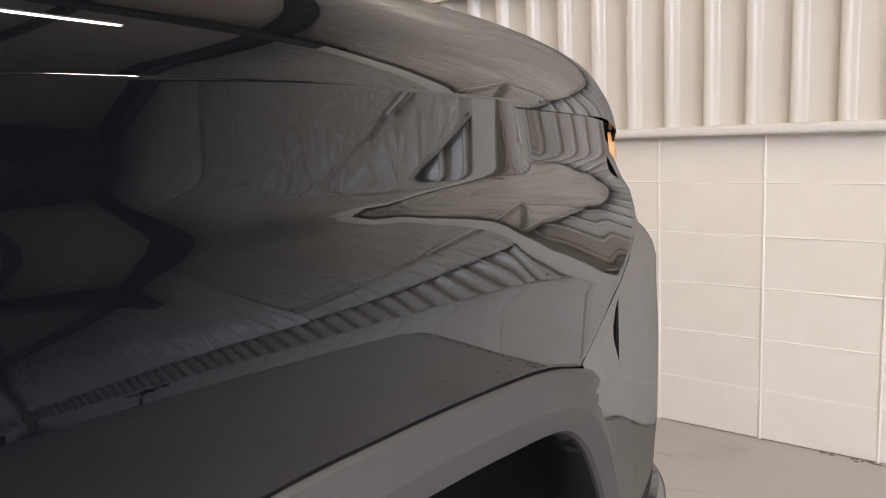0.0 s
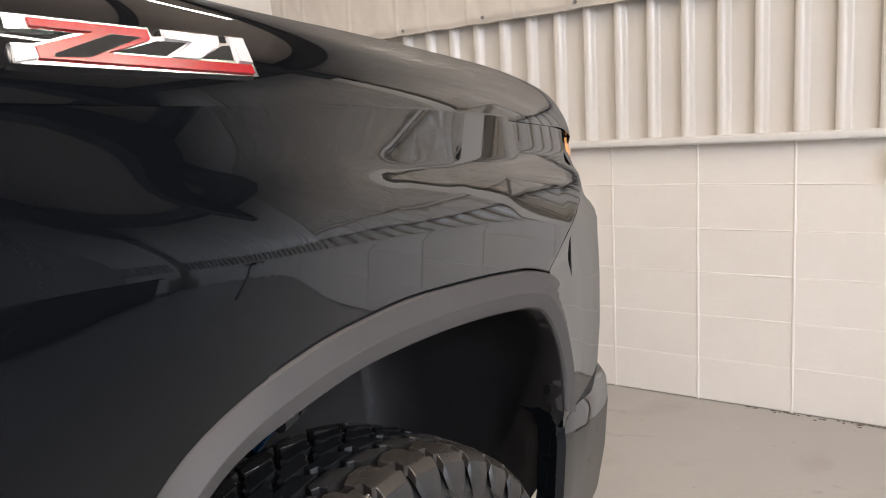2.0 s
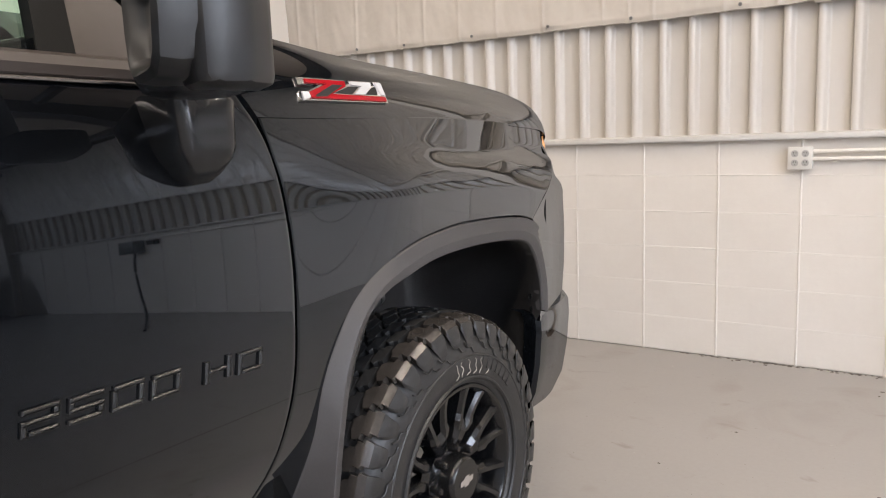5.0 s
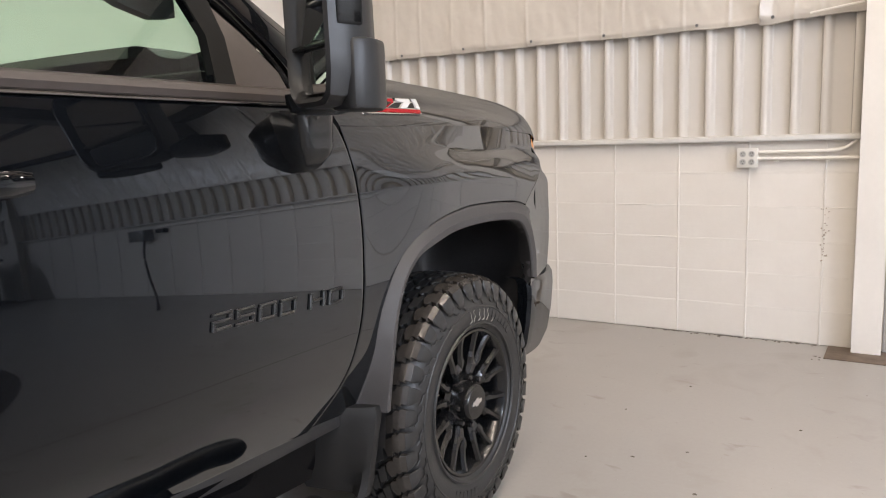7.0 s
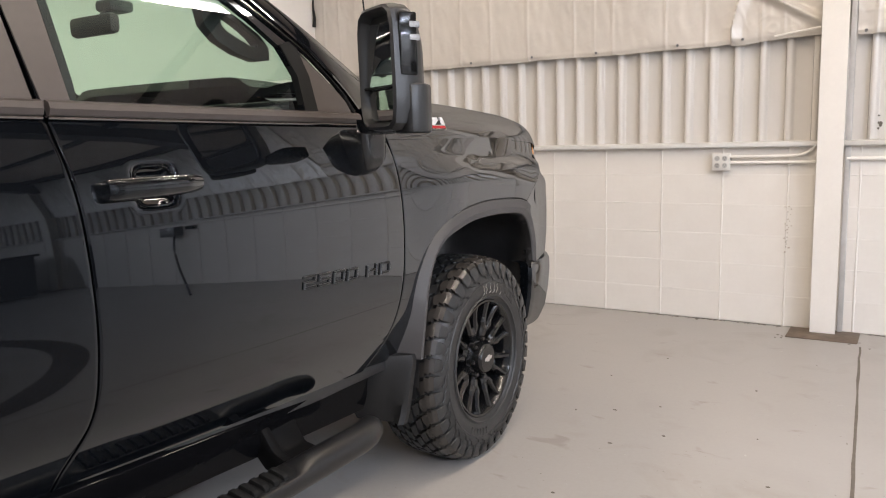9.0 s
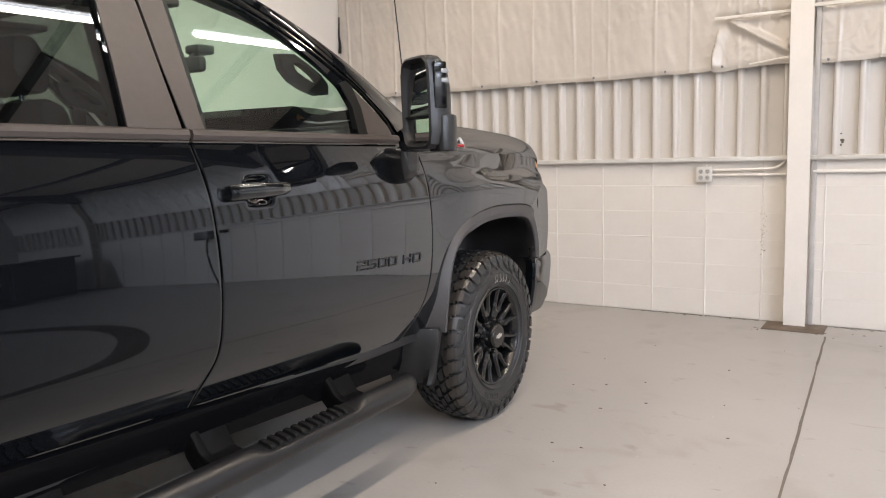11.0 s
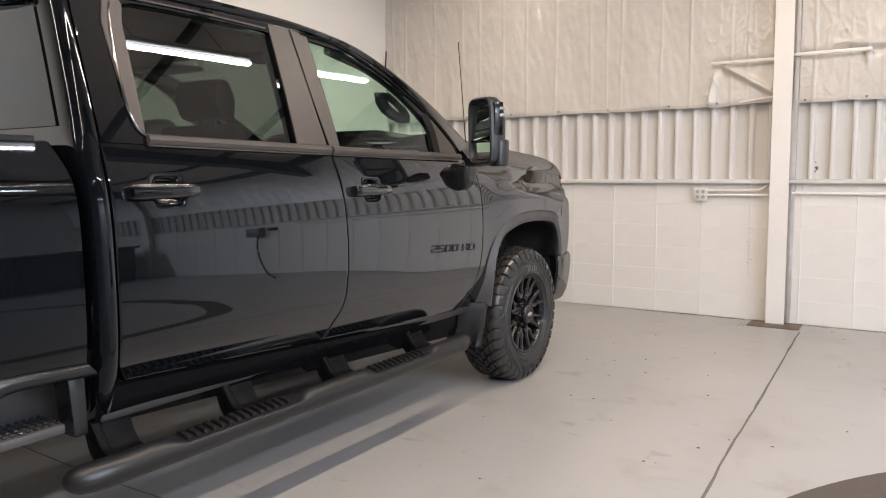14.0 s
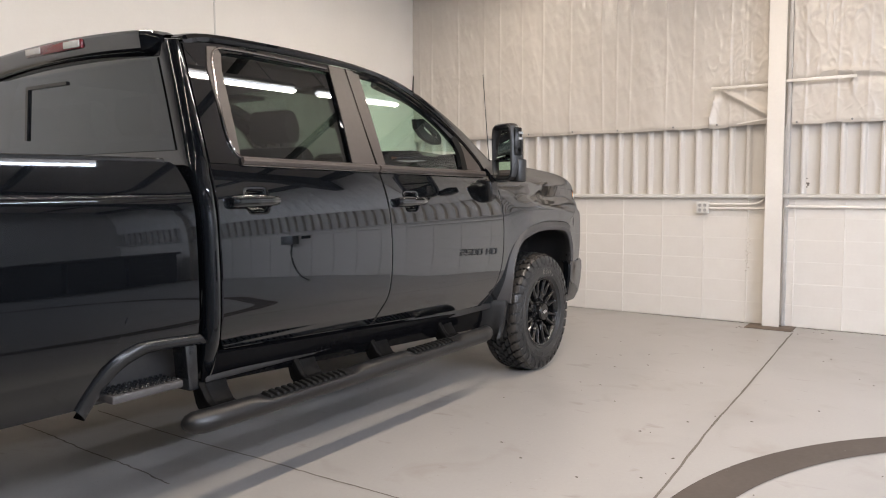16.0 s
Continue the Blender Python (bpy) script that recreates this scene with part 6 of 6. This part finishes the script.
def wheel_parts(s):
    """One wheel about its own hub, its outer side towards s."""
    w = part("wheel", Mesh(), RUBBER, truck, "black split-spoke alloy wheel with chunky mud-terrain tyre")
    half = 0.137
    prof = [(-half + 0.02, 0.235), (-half, 0.255), (-half - 0.004, 0.31), (-half + 0.002, 0.35), (-half + 0.018, 0.380), (-half + 0.05, 0.396), (0.0, 0.402), (half - 0.05, 0.396), (half - 0.018, 0.380), (half - 0.003, 0.356), (half + 0.004, 0.318),
            (half + 0.004, 0.30), (half, 0.262), (half - 0.006, 0.248), (half - 0.014, 0.240), (half - 0.02, 0.232)]
    prof = [(s * a, b) for a, b in prof]
    ty = part("tyre", Mesh().lathe(prof, 96), RUBBER, w, "black mud-terrain tyre")
    tread, worn = Mesh(), Mesh()
    N = 38
    st = 2 * math.pi / N

    def crown(x):
        x = abs(x)
        return TYRE_R - 0.006 * (x / 0.1) ** 2 - 0.012 * max(0.0, (x - 0.100) / 0.028) ** 2

    def block(mesh, cross, sg=1, base=0.393):
        """A tread block from cross-sections (x, from, to, top): its flanks lean out towards the base."""
        n = len(cross)
        pts = []
        for x, a0, a1, top in cross:
            low = min(base, top - 0.012) if x < 0.12 else top - 0.014
            for a, r in ((a0, low), (a0 + 0.02 * st, top - 0.0010), (a0 + 0.04 * st, top), (a1 - 0.04 * st, top), (a1 - 0.02 * st, top - 0.0010), (a1, low)):
                pts.append((s * sg * x, r * math.sin(a), r * math.cos(a)))
        fs = [tuple(range(6)), tuple(range(6 * n - 1, 6 * n - 7, -1))]
        for q in range(n - 1):
            fs += [(6 * q + e, 6 * q + e + 1, 6 * q + e + 7, 6 * q + e + 6) for e in range(5)]
        mesh.add(pts, fs)
    for k in range(N):
        for sg in (1, -1):
            a = (k + (0.0 if sg > 0 else 0.5)) * st
            # two interlocking rows each side of the middle
            block(tread, [(x, a + u * st, a + v * st, crown(x)) for x, u, v in ((0.002, 0.02, 0.74), (0.014, -0.02, 0.80), (0.018, 0.14, 0.92), (0.030, 0.18, 0.98))], sg)
            b = a + 0.5 * st
            block(tread, [(x, b + u * st, b + v * st, crown(x)) for x, u, v in ((0.036, 0.08, 0.80), (0.047, 0.02, 0.82), (0.052, 0.16, 0.96), (0.063, 0.22, 1.0))], sg)
            # long shoulder block with a zigzag outline, worn brown
            c = a + 0.12 * st
            long = k % 2 == 0
            zig = ((0.069, 0.10, 0.50), (0.078, -0.18, 0.64), (0.0935, -0.12, 0.70), (0.0955, 0.06, 0.87), (0.112, 0.02, 0.84), (0.1145, 0.12, 0.95), (0.128, 0.10, 0.90))
            block(worn, [(x, c + u * st, c + v * st, crown(x)) for x, u, v in zig], sg)
            tip = 0.356 if long else 0.368
            block(tread, [(x, c + u * st, c + v * st, r) for x, u, v, r in ((0.1283, 0.10, 0.90, crown(0.1283)), (0.1325, 0.14, 0.90, 0.3865), (0.1358, 0.22, 0.88, 0.374), (0.1378, 0.36, 0.80, tip))], sg)
            # thin raised zigzag lines on the sidewall
            if sg > 0:
                r0 = 0.352 if long else 0.362
                zag = [(r0, 0.10), (r0 - 0.014, 0.30), (r0 - 0.016, 0.62), (r0 - 0.030, 0.80), (r0 - 0.032, 1.10)]
                tread.tube([(s * (half + 0.0015 + 0.09 * (0.356 - r)), r * math.sin(c + w * st), r * math.cos(c + w * st)) for r, w in zag], 0.0021, 5)
    part("tread", tread, RUBBER, ty, "deep interlocking tread blocks", sharp=25, kind="stuff")
    part("shoulder_tread", worn, WORN, ty, "brown worn faces of the shoulder blocks", sharp=25, kind="stuff")
    part("sidewall_band", Mesh().lathe([(s * (half + o), r) for o, r in ((0.003, 0.318), (0.0062, 0.315), (0.0062, 0.3125), (0.003, 0.310))], 96).lathe([(s * (half + o), r) for o, r in ((0.001, 0.263), (0.0055, 0.260), (0.0055, 0.256), (0.0, 0.252))], 96), RUBBER, ty)
    # raised marks on the sidewall, too small to read
    for a0, cnt in ((0.62, 7), (3.5, 6)):
        for k in range(cnt):
            a = a0 + k * 0.085 - 0.3
            pts = []
            for rr in (0.282, 0.312):
                for aa in (a, a + 0.05):
                    for o in (-0.002, 0.0028):
                        pts.append((s * (half + 0.002 + o), rr * math.sin(aa), rr * math.cos(aa)))
            part("sidewall_mark", Mesh().add(pts, [(1, 3, 7, 5), (0, 1, 5, 4), (2, 3, 7, 6), (0, 1, 3, 2), (4, 5, 7, 6)]), RUBBER, ty)
    for k, (a, bend) in enumerate(((-0.10, 0.4), (-0.01, -0.5), (0.08, 0.7), (0.19, 0.5), (0.30, -0.4), (0.42, 0.1))):
        line = smooth_line([(0.306, a), (0.300, a + 0.05 * bend), (0.287, a + 0.02), (0.276, a + 0.045 * bend + 0.02), (0.268, a - 0.01)], 12)
        part("chalk_mark", Mesh().tube([(s * (half + 0.0035), r * math.sin(q), r * math.cos(q)) for r, q in line], 0.0011, 5), CHALK, ty, "pale chalk stroke")
    rim_prof = [(half - 0.012, 0.242), (half - 0.008, 0.238), (half - 0.010, 0.230), (half - 0.022, 0.222), (half - 0.05, 0.214), (half - 0.10, 0.205), (0.0, 0.196), (-half + 0.03, 0.20), (-half + 0.01, 0.24)]
    rim = part("rim", Mesh().lathe([(s * a, b) for a, b in rim_prof], 64), RIM, w, "gloss black alloy rim")
    part("brake_disc", Mesh().lathe([(s * 0.0, 0.06), (s * 0.0, 0.185), (s * -0.03, 0.185), (s * -0.03, 0.06)], 40), LINER, w, "dull dark brake disc")

    def strut(a, rows):
        """A bar of a spoke through stations (radius, offset, half width, depth), chamfered along its face."""
        out = []
        for r, off, hw, x in rows:
            row = []
            for dx, du in ((-0.040, -hw * 1.15), (-0.010, -hw), (0.0, -hw * 0.45), (0.0, hw * 0.45), (-0.010, hw), (-0.040, hw * 1.15)):
                u = off + du
                row.append((s * (x + dx), r * math.sin(a) + u * math.cos(a), r * math.cos(a) - u * math.sin(a)))
            out.append(row)
        return out
    for k in range(8):
        a = 2 * math.pi * (k + 0.5) / 8
        sp = Mesh().grid(strut(a, ((0.06, 0.0, 0.020, half - 0.046), (0.095, 0.0, 0.023, half - 0.036), (0.120, 0.0, 0.031, half - 0.030), (0.146, 0.0, 0.035, half - 0.036))))
        for sg in (1, -1):
            sp.grid(strut(a, ((0.118, sg * 0.016, 0.013, half - 0.032), (0.140, sg * 0.024, 0.0165, half - 0.026), (0.158, sg * 0.025, 0.0120, half - 0.027), (0.195, sg * 0.033, 0.0115, half - 0.022), (0.225, sg * 0.042, 0.015, half - 0.014))))
        part("spoke", sp, RIM, rim, sharp=20)
    part("hub", Mesh().lathe([(s * x, r) for x, r in ((half - 0.09, 0.088), (half - 0.05, 0.088), (half - 0.040, 0.080), (half - 0.038, 0.066), (half - 0.012, 0.062), (half - 0.002, 0.059), (half + 0.002, 0.054), (half + 0.003, 0.0))], 40), RIM, rim)
    for k in range(8):
        a = 2 * math.pi * k / 8
        part("lug_nut", Mesh().lathe([(s * (half - 0.045), 0.012), (s * (half - 0.022), 0.011), (s * (half - 0.016), 0.007), (s * (half - 0.015), 0.0)], 8, (0, 0.080 * math.sin(a), 0.080 * math.cos(a))), RIM, rim)
    cap = [(-0.030, -0.006), (-0.026, 0.008), (-0.010, 0.008), (-0.008, 0.014), (0.012, 0.014), (0.010, 0.008), (0.030, 0.008), (0.026, -0.006), (0.010, -0.006), (0.008, -0.012), (-0.012, -0.012), (-0.010, -0.006)]
    part("cap_mark", Mesh().prism(cap, s * (half + 0.002), s * (half + 0.0045), "x"), CHROME, rim, "small silver emblem shape")
    return w


def bed():
    y0, y1 = -2.655, -5.35
    top = lambda y: 1.398
    for s in (1, -1):
        # side panel in three nets round the side-step pocket and the arch
        def bw(y, z):
            # upright below the shoulder line, leaning well inwards above it
            q = (z - 1.262) / 0.006
            w = lower(y, min(z, 1.262)) + 0.004 - 0.20 * 0.006 * (math.log1p(math.exp(q)) if q < 30 else q)
            arch = math.exp(-((y - AXLE_R) / 0.62) ** 4)
            w += 0.022 * arch * ease((1.10 - z) / 0.04)
            return w
        arch_o = [(AXLE_R + 0.56, 0.52), (AXLE_R + 0.53, 0.72), (AXLE_R + 0.47, 0.90), (AXLE_R + 0.36, 1.0), (AXLE_R + 0.15, 1.045), (AXLE_R, 1.05), (AXLE_R - 0.15, 1.045), (AXLE_R - 0.36, 1.0), (AXLE_R - 0.47, 0.90), (AXLE_R - 0.53, 0.72), (AXLE_R - 0.56, 0.52)]
        lowline = [(y1, 0.60), (AXLE_R - 0.75, 0.56)] + arch_o[::-1]
        low = [(-3.125, 0.515), (-3.06, 0.635), (-3.01, 0.69), (-2.95, 0.72), (-2.88, 0.732), (y0, 0.722)]
        net = coons([arch_o[0], low[0]], [(-3.125, 0.515), (-3.06, 0.635), (-2.96, 0.85), (-2.90, 1.1), (-2.90, 1.394)], [(AXLE_R + 0.56, 1.398), (-2.90, 1.394)],
                    [(AXLE_R + 0.56, 0.52), (AXLE_R + 0.56, 0.95), (AXLE_R + 0.56, 1.398)], 24, 150)
        m = skin(net, bw, s, 0.04, 0.0)
        net = coons(low, [(y0, 0.722), (y0, 1.0), (y0, 1.22), (y0 - 0.012, 1.30), (y0 - 0.05, 1.375), (y0 - 0.075, 1.392)], [(-2.90, 1.394), (-2.81, 1.394), (y0 - 0.075, 1.392)],
                    [(-3.125, 0.515), (-3.06, 0.635), (-2.96, 0.85), (-2.90, 1.1), (-2.90, 1.394)], 24, 150)
        m2 = skin(net, bw, s, 0.04, 0.0)
        m.add(m2.v, m2.f)
        net = coons(lowline[:2] + arch_o[::-1], [(AXLE_R + 0.56, 0.52), (AXLE_R + 0.56, 0.95), (AXLE_R + 0.56, 1.398)], [(y1, 1.40), (AXLE_R + 0.56, 1.398)], [(y1, 0.60), (y1, 1.40)], 50, 110)
        m2 = skin(net, bw, s, 0.04, 0.0)
        m.add(m2.v, m2.f)
        side = part("bed_side", m, PAINT, truck, "gloss black pickup bed side")
        part("rail_cap", Mesh().box((min(s * 0.79, s * 0.925), y1 + 0.02, 1.388), (max(s * 0.79, s * 0.925), y0 - 0.08, 1.412), 0.006), SATIN, side, "black plastic bed rail cap")
        part("shoulder_crease", Mesh().tube([(s * (bw(y, 1.262) - 0.0028), y, 1.262) for y in np.linspace(y0 - 0.006, y1 + 0.02, 60)], 0.0085, 20), PAINT, side)
        edge = smooth_line(low, 40)
        rows = [[(s * (bw(p[0], p[1]) + o), p[0] + dy, p[1] + dz) for o, dy, dz in ((-0.004, -0.002, 0.002), (0.006, 0.0, 0.0), (0.013, 0.006, -0.007), (0.016, 0.014, -0.017), (0.014, 0.024, -0.029), (0.007, 0.032, -0.040), (-0.006, 0.036, -0.046), (-0.08, 0.038, -0.048))] for p in edge]
        part("pocket_trim", Mesh().grid(rows), SATIN, side, "black satin edge of the step pocket")
        part("pocket", Mesh().box((min(s * 0.78, s * 0.86), -3.12, 0.50), (max(s * 0.78, s * 0.86), -2.655, 0.73), 0.01), LINER, side)
        part("pocket_post", Mesh().prism([(-2.70, 0.50), (-2.715, 0.70), (-2.66, 0.72), (-2.655, 0.50)], s * 0.90, s * 0.985, "x", 0.006), SATIN, side)
        stp = part("bed_step", Mesh().box((min(s * 0.84, s * 0.99), -3.03, 0.525), (max(s * 0.84, s * 0.99), -2.73, 0.556), 0.008), FLARE, side, "grey step pad below the bed")
        t = Mesh()
        for i in range(13):
            for j in range(5):
                t.box((min(s * (0.855 + j * 0.027), s * (0.870 + j * 0.027)), -3.02 + i * 0.0225, 0.554), (max(s * (0.855 + j * 0.027), s * (0.870 + j * 0.027)), -3.007 + i * 0.0225, 0.563), 0.003, 1)
        part("step_grip", t, SATIN, stp)
        part("inner_side", Mesh().box((min(s * 0.74, s * 0.80), y1 + 0.05, 0.85), (max(s * 0.74, s * 0.80), y0 - 0.04, 1.40), 0.01), SATIN, side)
    part("bed_front", Mesh().box((-0.88, y0 - 0.05, 0.75), (0.88, y0 - 0.005, 1.40), 0.012), PAINT, truck)
    part("bed_floor", Mesh().box((-0.80, y1 + 0.05, 0.84), (0.80, y0 - 0.04, 0.90), 0.01), SATIN, truck)
    part("tailgate", Mesh().box((-0.93, y1 - 0.03, 0.70), (0.93, y1 + 0.05, 1.40), 0.02, 3), PAINT, truck, "gloss black tailgate")
    part("rear_bumper", Mesh().box((-0.98, y1 - 0.14, 0.48), (0.98, y1 - 0.01, 0.70), 0.03, 3), PAINT, truck)
    for x in (-0.42, 0.42):
        part("frame_rail", Mesh().box((x - 0.04, y1 + 0.1, 0.52), (x + 0.04, 0.95, 0.68), 0.01), LINER, truck)


def underbody():
    for y in (AXLE_F, AXLE_R):
        part("axle", Mesh().tube([(-0.72, y, HUB_Z), (0.72, y, HUB_Z)], 0.055, 12).lathe([(-0.16, 0.0), (-0.12, 0.13), (0.0, 0.17), (0.12, 0.13), (0.16, 0.0)], 24, (0.1, y, HUB_Z)), LINER, truck)
    for s in (1, -1):
        sh = part("shock_absorber", Mesh().tube([(s * 0.60, 0.20, 0.60), (s * 0.58, 0.15, 0.98)], 0.034, 14), SATIN, truck, "black shock absorber with blue reservoir")
        part("reservoir", Mesh().tube([(s * 0.705, 0.235, 0.785), (s * 0.70, 0.285, 0.812)], 0.022, 16), BLUE, sh, "blue anodised reservoir")
        part("fitting", Mesh().tube([(s * 0.70, 0.30, 0.815), (s * 0.70, 0.33, 0.825)], 0.031, 14).tube([(s * 0.70, 0.338, 0.828), (s * 0.70, 0.352, 0.833)], 0.029, 14), STEEL, sh)
        coil = [(s * 0.52 + 0.055 * math.cos(a), 0.12 + 0.055 * math.sin(a), 0.60 + a * 0.0085) for a in np.linspace(0, 12 * math.pi, 120)]
        part("coil_spring", Mesh().tube(coil, 0.009, 6), SATIN, sh)
        rows = []
        for k in range(17):
            z = 0.552 - 0.247 * k / 16
            yf = interp(z, [(0.30, -0.262), (0.34, -0.246), (0.45, -0.236), (0.605, -0.212)])
            w = interp(z, [(0.305, 0.42), (0.33, 0.62), (0.40, 0.86), (0.50, 1.06), (0.605, 1.12)])
            out = interp(z, [(0.305, 0.990), (0.45, 1.008), (0.53, 1.015), (0.552, 1.008)])
            rows.append([(s * x, y, z) for x, y in ((0.80, yf), (out - 0.02, yf), (out - 0.004, yf - 0.004), (out, yf - 0.012), (out - 0.002, yf - 0.032), (out - 0.018, yf - 0.044), (out - 0.050, yf - 0.058 * w),
                                                    (out - 0.082, yf - 0.076 * w), (out - 0.115, yf - 0.10 * w), (0.80, yf - 0.13 * w))])
        m = Mesh().grid(rows, closed=True)
        m.add(rows[-1], [tuple(range(10))]).add(rows[0], [tuple(range(10))])
        part("mud_flap", m, FLAP, truck, "black moulded splash guard")


for side in (1, -1):
    fender(side)
    arch_flare(side, "wheel_arch_moulding", ARCH_OUT, ARCH_IN)
    wheel_well(side, AXLE_F, ARCH_IN)
    fd = door(side, True)
    door(side, False)
    if side > 0:
        lettering(fd)
    tow_mirror(side)
    running_board(side)
    REAR_IN = [(0.50, 0.50), (0.48, 0.70), (0.42, 0.87), (0.32, 0.955), (0.15, 0.995), (0.0, 1.0), (-0.15, 0.995), (-0.32, 0.955), (-0.42, 0.87), (-0.48, 0.70), (-0.50, 0.50)]
    REAR_OUT = [(0.56, 0.50), (0.535, 0.72), (0.475, 0.90), (0.365, 1.005), (0.155, 1.05), (0.0, 1.055), (-0.155, 1.05), (-0.365, 1.005), (-0.475, 0.90), (-0.535, 0.72), (-0.56, 0.50)]
    arch_flare(side, "wheel_arch_moulding", REAR_OUT, REAR_IN, y0=AXLE_R)
    wheel_well(side, AXLE_R, [(p[0] + AXLE_R, p[1]) for p in REAR_IN])
    wf = wheel_parts(side)
    wf.location = (side * 0.905, AXLE_F, HUB_Z)
    wr = copy_thing(wf, Matrix.Translation((side * 0.905, AXLE_R, HUB_Z)))
badge()
hood()
front_end()
cab()
interior()
bed()
underbody()
part("mast_antenna", Mesh().tube([(0.848, -0.19, 1.43), (0.846, -0.266, 2.02)], 0.0028, 8).tube([(0.848, -0.185, 1.425), (0.848, -0.20, 1.47)], 0.010, 10), SATIN, truck, "thin black mast antenna")
